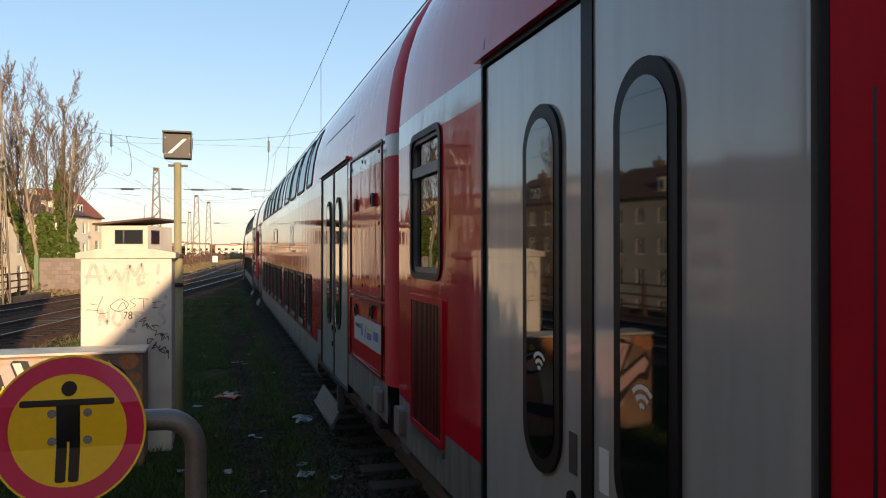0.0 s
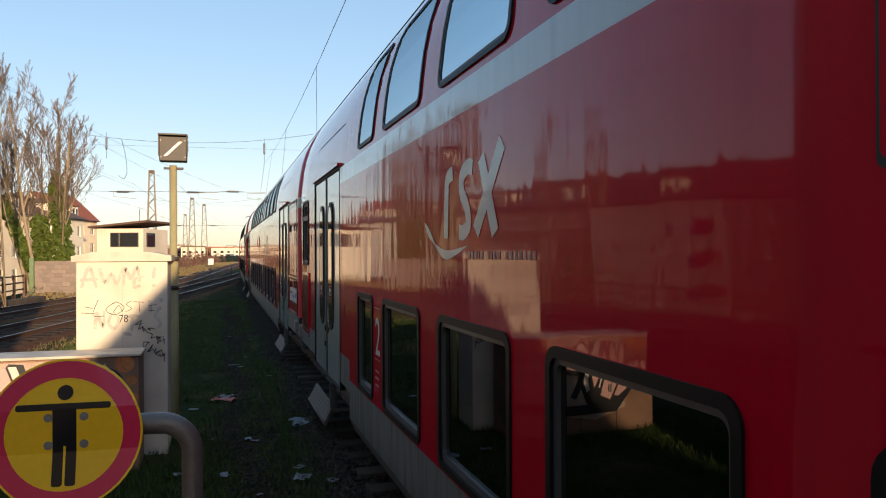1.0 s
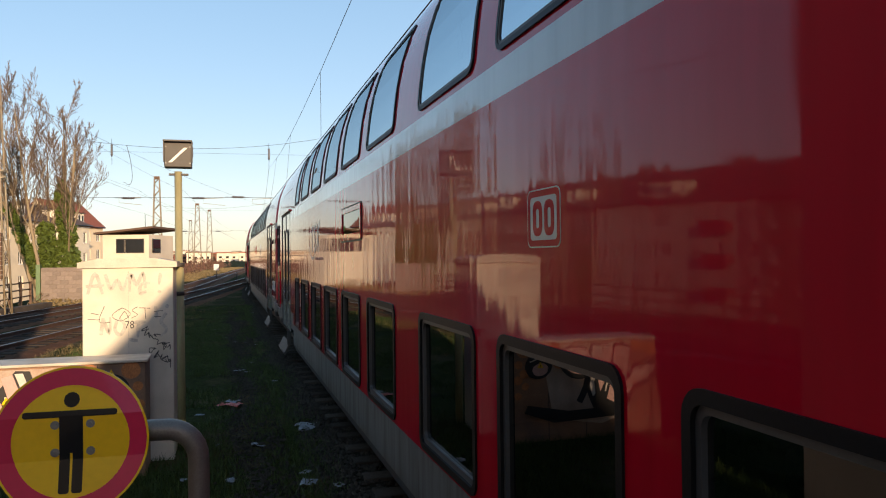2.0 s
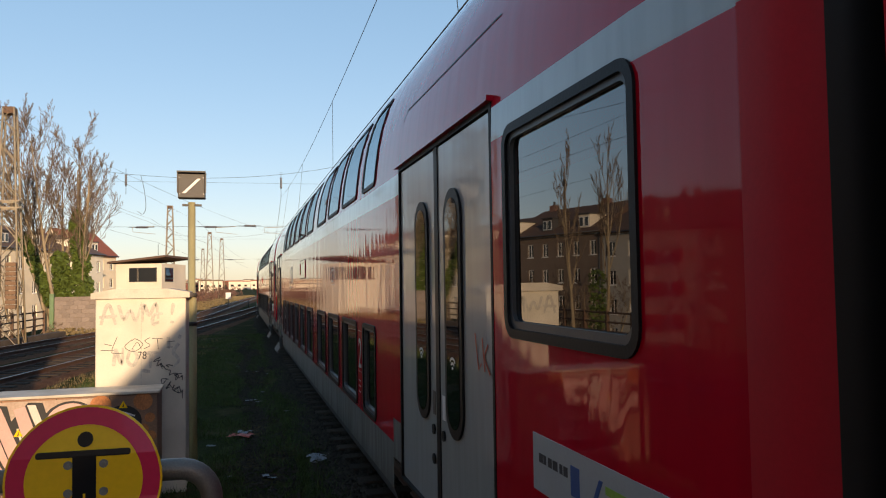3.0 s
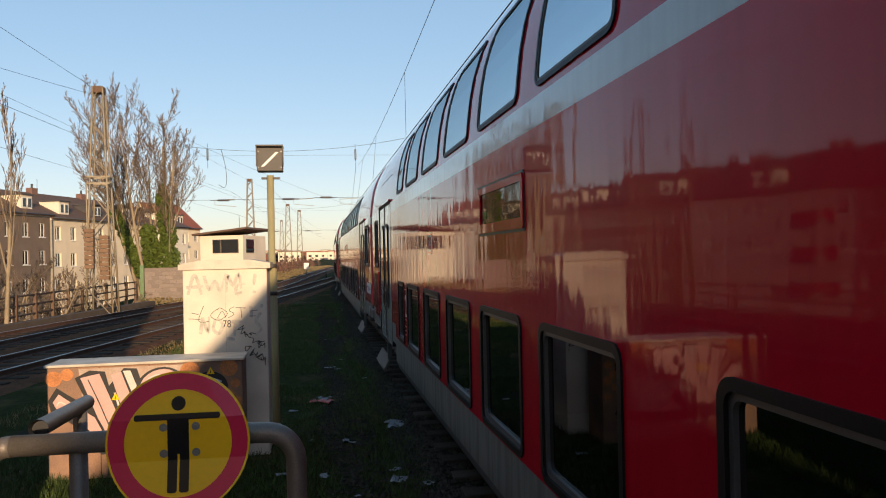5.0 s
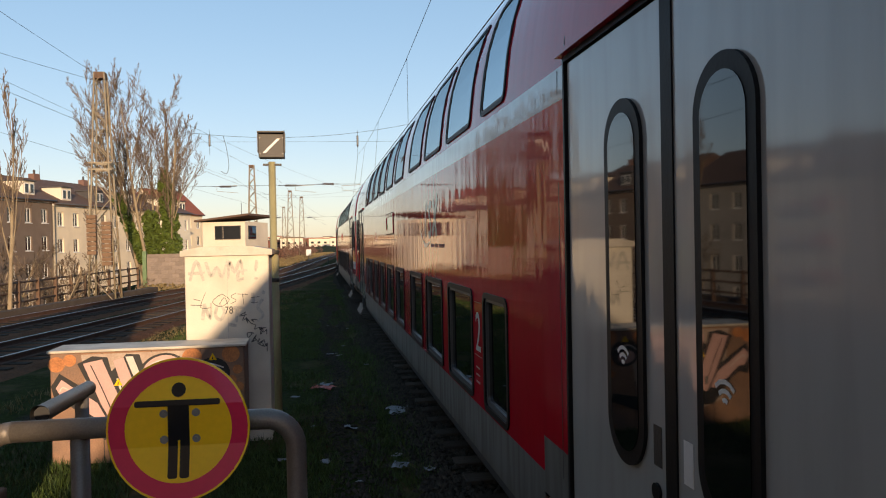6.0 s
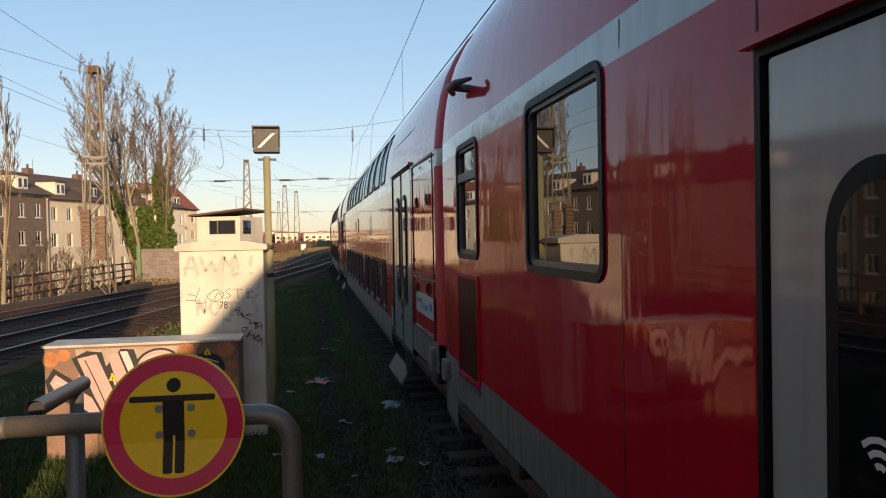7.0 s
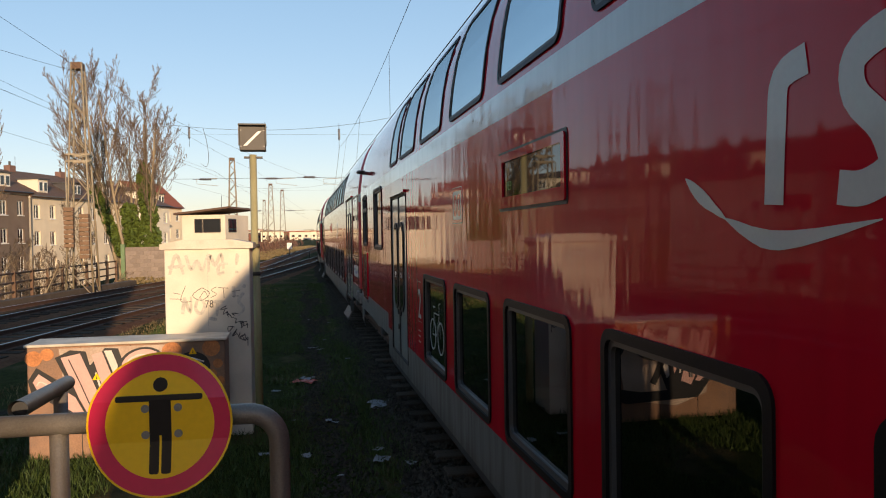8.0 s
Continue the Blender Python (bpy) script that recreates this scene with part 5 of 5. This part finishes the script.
# concrete kerb of the outer track
bm = prism([(-0.2, -0.35), (0.2, -0.35), (0.2, 0.08), (-0.2, 0.08)], lambda a, b, d: (outer_path(8 + d) - 2.3 + a, 8 + d, b), 34)
tagged(obj("cable_trough", bm, TROUGH), "brown concrete cable trough, darkened for shade, beside the outer track", "cable trough", kind="structure")


def signal_cabin():
    c = thing("signal_cabin", "small cream flat-roofed signal cabin with dark windows", "cabin", at=(-7.0, 60, -0.4), rz=-16)
    part("wall", box(-1.75, 1.65, 0, 5, 0, 4.4), FACADE[1], c)
    bm = prism([(-2.2, 4.42), (2.1, 4.85), (2.1, 5.0), (-2.2, 4.56)], lambda a, b, d: (a, -0.5 + d, b), 6)
    part("roof", bm, ROOFTILE, c)
    for x0, x1 in ((-0.75, -0.12), (-0.08, 1.3)):
        w = part("window", box(x0, x1, -0.06, 0.0, 3.05, 4.1), BOXDARK, c)
        part("pane", box(x0 + 0.06, x1 - 0.06, -0.075, -0.062, 3.11, 4.04), HOUSEGLASS, w)
    w = part("window", box(1.651, 1.7, 0.6, 2.2, 3.05, 4.1), BOXDARK, c)
    part("pane", box(1.701, 1.71, 0.66, 2.14, 3.11, 4.04), HOUSEGLASS, w)
    part("antenna", tube([(1.0, 1, 4.8), (1.0, 1, 5.9)], 0.02, 5), WIRE, c)


signal_cabin()


def house(name, label, x, y, rz, width, eave, depth, floors, cols, wall_m, roof_m, ridge, dormers=0, balcony=None, base=-5.8, win=(1.05, 1.6), chimneys=1, hip=0.0):
    """A terraced house: its front runs along local x and faces local -y."""
    hs = thing(name, label, "house", "houses beyond the embankment", at=(x, y, base), rz=rz)
    h = eave - base
    fl = 3.04
    holes = []
    for f in range(floors):
        for c in range(cols):
            cx = (c + 0.5) * width / cols
            cz = h - 0.3 - (floors - f) * fl + fl * 0.5
            holes.append((cx - win[0] / 2, cx + win[0] / 2, cz - win[1] / 2, cz + win[1] / 2))
    us = sorted({0.0, width, *[q for hh in holes for q in hh[:2]]})
    zs = sorted({0.0, h, *[q for hh in holes for q in hh[2:]]})
    bm = bmesh.new()
    for i in range(len(us) - 1):
        for j in range(len(zs) - 1):
            uc, zc = (us[i] + us[i + 1]) / 2, (zs[j] + zs[j + 1]) / 2
            if any(a < uc < b and c < zc < d for a, b, c, d in holes):
                continue
            bm.faces.new([bm.verts.new(q) for q in ((us[i], 0, zs[j]), (us[i + 1], 0, zs[j]), (us[i + 1], 0, zs[j + 1]), (us[i], 0, zs[j + 1]))])
    for a, b, c, d in holes:
        for p in (((a, 0, c), (a, 0.22, c), (a, 0.22, d), (a, 0, d)), ((b, 0, c), (b, 0, d), (b, 0.22, d), (b, 0.22, c)), ((a, 0, c), (b, 0, c), (b, 0.22, c), (a, 0.22, c)), ((a, 0, d), (a, 0.22, d), (b, 0.22, d), (b, 0, d))):
            bm.faces.new([bm.verts.new(q) for q in p])
    box(0, width, 0.23, depth, 0, h, bm)
    rh = ridge - eave
    for xx in (0.0, width):
        bm.faces.new([bm.verts.new(q) for q in ((xx, 0, h), (xx, depth, h), (xx, depth / 2, h + rh * (0 if hip else 1)))]) if not hip else None
    part("wall", bm, wall_m, hs)
    bm = bmesh.new()
    e = 0.45
    k = rh / (depth / 2)
    o = [(-0.1 - (e if hip else 0), -e, h - e * k), (width + 0.1 + (e if hip else 0), -e, h - e * k), (width + 0.1 - hip, depth / 2, h + rh), (-0.1 + hip, depth / 2, h + rh), (-0.1 - (e if hip else 0), depth + e, h - e * k), (width + 0.1 + (e if hip else 0), depth + e, h - e * k)]
    top = [bm.verts.new((a, b, c + 0.22)) for a, b, c in o]
    low = [bm.verts.new(q) for q in o]
    for vs, fl_ in ((top, 1), (low, -1)):
        for q in ((0, 1, 2, 3), (3, 2, 5, 4), (0, 3, 4), (1, 5, 2)):
            if len(q) == 3 and not hip:
                continue
            bm.faces.new([vs[i] for i in q])
    for i, j in ((0, 1), (1, 2), (2, 5), (5, 4), (4, 3), (3, 0)):
        if bm.edges.get((top[i], top[j])):
            bm.faces.new((top[i], top[j], low[j], low[i]))
    bmesh.ops.recalc_face_normals(bm, faces=bm.faces)
    part("roof", bm, roof_m, hs)
    part("gutter", tube([(-0.1, -e - 0.05, h - e * k + 0.15), (width + 0.1, -e - 0.05, h - e * k + 0.15)], 0.08, 6), ALU, hs)
    part("downpipe", tube([(0.25, -0.12, 0), (0.25, -0.12, h - 0.1)], 0.06, 6), ALU, hs)
    part("cornice", box(0, width, -0.14, -0.002, h - 0.35, h - 0.1), WINFRAME, hs)
    for a, b, c, d in holes:
        w = part("window", ring([(a, c), (b, c), (b, d), (a, d)], [(a + 0.09, c + 0.09), (b - 0.09, c + 0.09), (b - 0.09, d - 0.09), (a + 0.09, d - 0.09)], lambda p, q, dd: (p, 0.2 - dd, q), 0.05), WINFRAME, hs)
        part("mullion", box((a + b) / 2 - 0.04, (a + b) / 2 + 0.04, 0.15, 0.2, c + 0.09, d - 0.09), WINFRAME, w)
        part("pane", box(a + 0.05, b - 0.05, 0.185, 0.195, c + 0.05, d - 0.05), HOUSEGLASS, w)
        part("sill", box(a - 0.06, b + 0.06, -0.1, 0.2, c - 0.08, c - 0.002), WINFRAME, w)
    if balcony:
        for f in range(1, floors):
            z = h - 0.3 - (floors - f) * fl + 0.1
            a = balcony
            bb = part("balcony", box(a, a + 3.0, -1.2, -0.003, z, z + 0.15), PLATFORM, hs)
            part("balcony_front", box(a, a + 3.0, -1.25, -1.2, z, z + 1.05), BALCONYRED, bb)
            for xx in (a, a + 2.95):
                part("balcony_side", box(xx, xx + 0.05, -1.2, -0.003, z + 0.15, z + 1.05), BALCONYRED, bb)
    for i in range(dormers):
        cx = (i + 0.5) * width / dormers
        d = part("dormer", box(cx - 0.9, cx + 0.9, 0.5, 3.0, h + 0.25, h + 1.95), SLATE if i % 2 else FACADE[1], hs)
        for s in (-0.42, 0.42):
            part("dormer_window", box(cx + s - 0.33, cx + s + 0.33, 0.45, 0.498, h + 0.6, h + 1.7), WINFRAME, d)
            part("dormer_pane", box(cx + s - 0.25, cx + s + 0.25, 0.435, 0.448, h + 0.68, h + 1.62), HOUSEGLASS, d)
        part("dormer_roof", box(cx - 1.05, cx + 1.05, 0.3, 3.2, h + 1.955, h + 2.1), SLATE, d)
    for i in range(chimneys):
        cx = (i + 0.6) * width / chimneys
        ch = part("chimney", box(cx - 0.55, cx + 0.55, depth / 2 - 0.4, depth / 2 + 0.4, h + rh - 0.8, h + rh + 0.8, bevel=0.02), CHIMNEY, hs)
        part("chimney_pot", tube([(cx, depth / 2, h + rh + 0.8), (cx, depth / 2, h + rh + 1.3)], 0.13, 8), SLATE, ch)
    part("aerial", tube([(width * 0.35, depth / 2, h + rh - 0.2), (width * 0.35, depth / 2, h + rh + 2.0)], 0.025, 4), WIRE, hs)
    return hs


ROW = math.degrees(math.atan2(1, 0.31))
LINE = lambda y: -42.2 + 0.31 * (y - 51.2)
UNIT = math.hypot(1, 0.31)
for (y0, y1, eave, ridge, floors, cols, wm, rm, dm, bal, lab, ch, hip) in (
        (111, 124, 7.3, 10.2, 4, 3, 1, ROOFTILE, 1, None, "cream rendered apartment house with a brown tiled roof", 1, 0),
        (92, 111, 7.4, 10.6, 4, 5, 0, ROOFTILE, 3, None, "cream rendered apartment house with slate dormers", 2, 0),
        (74, 92, 7.7, 11.2, 4, 5, 2, ROOFTILE, 3, None, "brown brick apartment house with white dormers", 2, 2.0),
        (55, 74, 7.4, 11.0, 4, 5, 4, ROOFTILE, 1, 2.2, "grey rendered apartment house with red balconies", 2, 0),
        (36, 55, 7.2, 10.8, 4, 6, 2, ROOFTILE, 1, None, "brown brick apartment house with a brown roof", 1, 0),
        (17, 36, 7.8, 11.2, 4, 5, 3, ROOFTILE, 2, None, "red brick apartment house with dormers", 1, 2.0),
        (-4, 17, 7.3, 10.8, 4, 6, 4, ROOFTILE, 0, 8.0, "grey apartment house with red balconies", 2, 0),
        (-26, -4, 7.5, 11.0, 4, 6, 2, ROOFTILE, 2, None, "brown apartment house beyond the station", 1, 0)):
    house("apartment_house", lab, LINE(y0), y0, ROW, (y1 - y0) * UNIT - 0.05, eave, 13, floors, cols + 2, FACADE[wm], rm, ridge, dm, bal, chimneys=ch, hip=hip)
house("gabled_house", "pale gabled house with a red tiled roof", -25.0, 133, 66, 11, 8.0, 9, 4, 4, FACADE[0], ROOFRED, 12.0, 1)


# bare trees
def bare_tree(name, label, x, y, z0, height, stems, spread, seed, lean=0.12, tilt=0.0, counts=(9, 7, 5, 3)):
    """Stems that fan out and turn upright, with limbs, branches and fine twigs."""
    rng = random.Random(seed)
    tr = thing(name, label, "tree", at=(x, y, z0))
    wood, twig = bmesh.new(), bmesh.new()

    def grow(p, d, length, r, level):
        n = 6 if level == 0 else 4 if level < 3 else 2
        pts, rs = [p], [r]
        for i in range(n):
            d = (d + Vector((rng.uniform(-1, 1), rng.uniform(-1, 1), rng.uniform(-0.4, 0.4))) * (0.05 + 0.035 * level) + Vector((0, 0, 0.1 if level < 2 else 0.16))).normalized()
            p = p + d * length / n
            pts.append(p)
            rs.append(max(0.008, r * (1 - 0.8 * (i + 1) / n)))
        tube(pts, rs, 7 if level == 0 else 5 if level == 1 else 3, wood if level < 2 else twig, False)
        if level < len(counts):
            for i in range(counts[level]):
                f = (0.3 if level == 0 else 0.2) + (0.7 if level == 0 else 0.8) * (i + rng.random()) / counts[level]
                k = min(n - 1, int(f * n))
                q = pts[k].lerp(pts[k + 1], f * n - k)
                dd = (pts[k + 1] - pts[k]).normalized()
                w = rng.uniform(0, 6.283)
                side = (dd.orthogonal().normalized() * math.cos(w) + dd.cross(dd.orthogonal().normalized()) * math.sin(w))
                nd = (dd + side * spread * rng.uniform(0.7, 1.5)).normalized()
                grow(q, nd, length * (1.15 - 0.6 * f) * rng.uniform(0.3, 0.52), max(0.009, rs[k] * 0.5), level + 1)
    for s in range(stems):
        a = 2 * math.pi * s / stems + rng.uniform(-0.4, 0.4)
        base = Vector((0.75 * math.cos(a), 0.4 * math.sin(a), 0)) if stems > 1 else Vector((0, 0, 0))
        grow(base, Vector((tilt + lean * math.cos(a) * 1.6, lean * math.sin(a), 1)).normalized(), height * rng.uniform(0.72, 0.9), 0.03 + height * 0.007, 0)
    part("trunk", wood, BARK, tr)
    part("brushwood", twig, TWIG, tr)["kind"] = "stuff"
    return tr


def leaf_cloud(name, mat, boxes, count, size, seed, parent=None, label="", category="", kind=""):
    rng = random.Random(seed)
    verts, faces = [], []
    for (cx, cy, cz, rx, ry, rz) in boxes:
        for i in range(count):
            v = Vector((rng.gauss(0, 1), rng.gauss(0, 1), rng.gauss(0, 1))).normalized() * rng.uniform(0.55, 1.0) ** 0.6
            c = Vector((cx + v.x * rx, cy + v.y * ry, cz + v.z * rz))
            a = Vector((rng.uniform(-1, 1), rng.uniform(-1, 1), rng.uniform(-1, 1))).normalized() * size * rng.uniform(0.5, 1.2)
            b = a.orthogonal().normalized() * size * rng.uniform(0.3, 0.7)
            k = len(verts)
            verts += [c - a, c + b, c + a, c - b]
            faces.append((k, k + 1, k + 2, k + 3))
    me = bpy.data.meshes.new(name)
    me.from_pydata([tuple(v) for v in verts], [], faces)
    me.materials.append(mat)
    ob = new(name, me)
    if parent:
        ob.parent = parent
        if label:
            ob["label"] = label
    else:
        tagged(ob, label, category, kind=kind)
    return ob


big = bare_tree("bare_tree", "bare multi-stemmed winter tree with ivy on its trunks", -9.6, 47.8, -0.5, 12.6, 9, 0.52, 4, 0.12, -0.08, (11, 8, 6, 4))
leaf_cloud("ivy", IVY, [(1.05 - 0.03 * i + 0.12 * math.sin(i * 1.9), 0.0, 0.7 + 0.47 * i, 0.75 - 0.035 * i + 0.1 * math.sin(i * 2.7), 0.5, 0.5) for i in range(14)] + [(0.1 - 0.06 * i, 0.0, 0.8 + 0.6 * i, 0.5, 0.5, 0.5) for i in range(7)] + [(-0.7 - 0.22 * i, -0.4, 2.2 + 0.55 * i, 0.3, 0.4, 0.42) for i in range(7)], 480, 0.13, 8, big, "dense green ivy")
part("ivy_stem", tube([(1.1, 0, 0), (0.95, 0, 4), (0.7, 0, 7.6), (0.65, 0, 9.6)], [0.16, 0.13, 0.08, 0.03], 8), BARK, big)
slim = bare_tree("bare_tree", "slender bare winter tree beside the fence", -11.6, 29.0, -1.2, 9.6, 2, 0.25, 9, 0.04)
leaf_cloud("ivy", IVY, [(-0.3, 0, 1.0 + 0.5 * i, 0.4, 0.4, 0.4) for i in range(6)], 120, 0.09, 18, slim, "green ivy at the foot")
bare_tree("bare_tree", "bare winter tree on the embankment", -14.5, 42, -3.5, 5.8, 3, 0.65, 12, 0.3)
bare_tree("bare_tree", "bare winter tree on the embankment", -13.8, 38, -3.2, 5.0, 2, 0.7, 13, 0.35)
bare_tree("bare_tree", "bare winter tree behind the wall", -12.2, 52, -1.5, 6.5, 2, 0.6, 14, 0.25)
bare_tree("bare_tree", "bare winter tree beyond the embankment", -17, 14, -5, 13.5, 3, 0.6, 15, 0.2)

for k, (x, y, h) in enumerate(((-12.4, 34, 4.6), (-13.2, 39.5, 5.4), (-12.2, 43.5, 4.8), (-14.6, 35.5, 5.6))):
    bare_tree("bare_shrub", "tangled leafless shrub on the embankment slope", x, y, -2.2 - 0.4 * k % 1, h, 4, 0.95, 40 + k, 0.5, 0, (7, 6, 5, 3))

# shrubs along the line and distant town
leaf_cloud("winter_shrubs", BUSHRED, [(outer_path(84 + 7 * i) - 6.0 + 1.1 * math.sin(i * 2.1), 84 + 7 * i, 0.7, 1.7, 3, 1.3 + 0.5 * math.sin(i)) for i in range(14)], 320, 0.16, 31, None, "reddish brown leafless shrubs along the line", "shrubs", "stuff")
leaf_cloud("weeds", DRYGRASS, [(outer_path(60 + 6 * i) - 3.6 + 0.8 * math.sin(i * 1.7), 60 + 6 * i, 0.0, 1.2, 2.5, 0.45) for i in range(16)], 200, 0.13, 32, None, "dry yellow weeds beside the track", "weeds", "stuff")
leaf_cloud("dry_verge", DRYGRASS, [(outer_path(46 + 4.4 * i) - 3.3 + 0.7 * math.sin(i * 2.3), 46 + 4.4 * i, -0.15, 1.3, 2.6, 0.16) for i in range(34)], 380, 0.14, 34, None, "dry brown verge between the tracks", "verge", "stuff")
leaf_cloud("far_woods", HAZEWOOD, [(-330 + 26 * i, 960 + 40 * math.sin(i), 3, 22, 10, 7 + 3 * math.sin(i * 1.3)) for i in range(34)], 420, 1.6, 33, None, "distant leafless woods along the horizon", "woods", "stuff")


def far_block(x, y, w, d, h, wm, rm, lab):
    b = thing("distant_building", lab, "building", "distant buildings of the town", at=(x, y, -2))
    part("wall", box(0, w, 0, d, 0, h), FACADE[wm], b)
    part("roof", box(-0.4, w + 0.4, -0.4, d + 0.4, h + 0.01, h + 0.8), rm, b)
    n = max(2, int(w / 4))
    for f in range(max(1, int(h / 3.2))):
        for i in range(n):
            a = (i + 0.3) * w / n
            part("window", box(a, a + w / n * 0.45, -0.12, -0.01, 1.0 + 3.2 * f, 2.6 + 3.2 * f), HOUSEGLASS, b)


rng = random.Random(3)
for i in range(44):
    y = 480 + 440 * rng.random()
    x = -0.16 * y + 0.26 * y * (i / 43) + rng.uniform(-4, 4)
    far_block(x, y, rng.uniform(9, 20), 12, rng.uniform(4, 7) + (y - 480) * 0.014, rng.choice((0, 1, 1, 3)), rng.choice((ROOFTILE, ROOFRED, SLATE)), "distant pale building of the town with rows of windows")

kb = thing("marker_board", "white marker board on a short post beside the track", "sign", at=(-1.0, 88, -0.25))
part("post", tube([(0, 0, 0), (0, 0, 1.2)], 0.05, 6), BOXDARK, kb)
part("board", box(-0.28, 0.28, -0.06, -0.03, 1.1, 1.8), WHITE, kb)
bl = thing("low_signal", "low dark post beside the track", "post", at=(1.2, 88, -0.25))
part("post", tube([(0, 0, 0), (0, 0, 0.9)], 0.06, 6), BOXDARK, bl)

# grass: short blades in tufts
def grass(name, mat, label, spots, seed):
    rng = random.Random(seed)
    verts, faces = [], []
    for x, y, n, h in spots:
        for i in range(n):
            a = rng.uniform(0, 6.28)
            px, py = x + rng.gauss(0, 0.05), y + rng.gauss(0, 0.07)
            z = ground_height(px, py) - 0.01
            hh, w = h * rng.uniform(0.5, 1.3), 0.006
            lx, ly = rng.gauss(0, 0.4) * hh, rng.gauss(0, 0.4) * hh
            k = len(verts)
            verts += [(px - w * math.cos(a), py - w * math.sin(a), z), (px + w * math.cos(a), py + w * math.sin(a), z), (px + lx, py + ly, z + hh)]
            faces.append((k, k + 1, k + 2))
    me = bpy.data.meshes.new(name)
    me.from_pydata(verts, [], faces)
    me.materials.append(mat)
    return tagged(new(name, me), label, "grass", kind="stuff")


def stones(name, mat, label, places, seed):
    """Loose angular stones, each a squashed six-cornered lump."""
    rng = random.Random(seed)
    verts, faces = [], []
    for x, y, z, r in places:
        k = len(verts)
        w = rng.uniform(0, 6.28)
        for dx, dy, dz in ((1, 0, 0), (0, 1, 0), (-1, 0, 0), (0, -1, 0), (0, 0, 0.8), (0, 0, -0.8)):
            q = r * rng.uniform(0.65, 1.25)
            verts.append((x + q * (dx * math.cos(w) - dy * math.sin(w)), y + q * (dx * math.sin(w) + dy * math.cos(w)), z + q * dz))
        faces += [(k + a, k + (a + 1) % 4, k + 4) for a in range(4)] + [(k + (a + 1) % 4, k + a, k + 5) for a in range(4)]
    me = bpy.data.meshes.new(name)
    me.from_pydata(verts, [], faces)
    me.materials.append(mat)
    return tagged(new(name, me), label, "gravel", kind="stuff")


STONE = material("loose_stone", (0.05, 0.043, 0.034), 0.9, vary=0.3, bump=0.2, island=True, spec=0.15)
rng = random.Random(27)
places = []
for i in range(16000):
    y = 5 + 32 * rng.random() ** 1.6
    x = 1.15 + rng.gauss(0, 0.42)
    if -0.3 < x < 2.6:
        z = ground_height(x, y) if x < 0.75 else -0.27 + 0.1 * min(1, (x - 0.75) / 0.45)
        places.append((x, y, z + 0.012, rng.uniform(0.014, 0.036)))
stones("loose_ballast", STONE, "loose dark ballast stones beside the track", places, 28)
places = []
for i in range(5000):
    y = 5 + 28 * rng.random() ** 1.6
    x = 0.25 + 0.1 * math.sin(y) + rng.gauss(0, 0.14)
    places.append((x, y, ground_height(x, y) + 0.008, rng.uniform(0.01, 0.026)))
stones("path_gravel", STONE, "worn gravel along the trodden path", places, 29)

rng = random.Random(21)
spots = []
for i in range(15000):
    y = 5.5 + 34 * rng.random() ** 1.7
    x = rng.uniform(-3.8, 1.25)
    if noise.noise(Vector((x * 0.9, y * 0.5, 7))) > -0.25 and abs(x - 0.25 - 0.1 * math.sin(y)) > 0.16:
        spots.append((x, y, 9, 0.07 + 0.04 * rng.random()))
grass("grass", GRASS, "short green grass between the tracks", spots, 22)
spots = []
for i in range(2500):
    y = 12 + 60 * rng.random() ** 1.3
    x = -3.2 + rng.uniform(-1.6, 1.6) + (y - 12) * 0.03
    if noise.noise(Vector((x * 0.6, y * 0.4, 17))) > 0.0:
        spots.append((x, y, 6, 0.12))
grass("dry_grass", DRYGRASS, "dry yellow grass beside the tracks", spots, 23)

# sleepers and wall blocks, piece by piece
def sleepers(bed, path, y0, count, step, slew=0.0):
    me = None
    for i in range(count):
        y = y0 + step * i
        if me is None:
            o = part("sleeper", box(-1.3, 1.3, -0.13, 0.13, -0.3, -0.135, bevel=0.012), SLEEPER, bed)
            me = o.data
        else:
            o = new("sleeper", me)
            o.parent = bed
        d = (path(y + 0.5) - path(y - 0.5))
        o.matrix_basis = pose(path(y), y, random.uniform(-0.008, 0.008), 0, 0, -math.degrees(math.atan(d)) + random.uniform(-1, 1))


sleepers(bed_main, main_path, 5.4, 60, 0.63)
sleepers(bed_diagonal, diagonal_path, 12, 90, 0.63)
sleepers(bed_outer, outer_path, 12, 80, 0.63)
me = None
for j in range(9):
    for i in range(6):
        x = -9.93 + 0.4 * i + (0.2 if j % 2 else 0)
        if x + 0.38 > -7.45:
            continue
        if me is None:
            o = part("block", box(0, 0.385, -0.03, 0, 0, 0.225, bevel=0.012), CONCRETEBLOCK, wall)
            me = o.data
        else:
            o = new("block", me)
            o.parent = wall
        o.matrix_basis = pose(x, 47.0 + random.uniform(-0.004, 0.004), -0.38 + 0.24 * j)

motions()
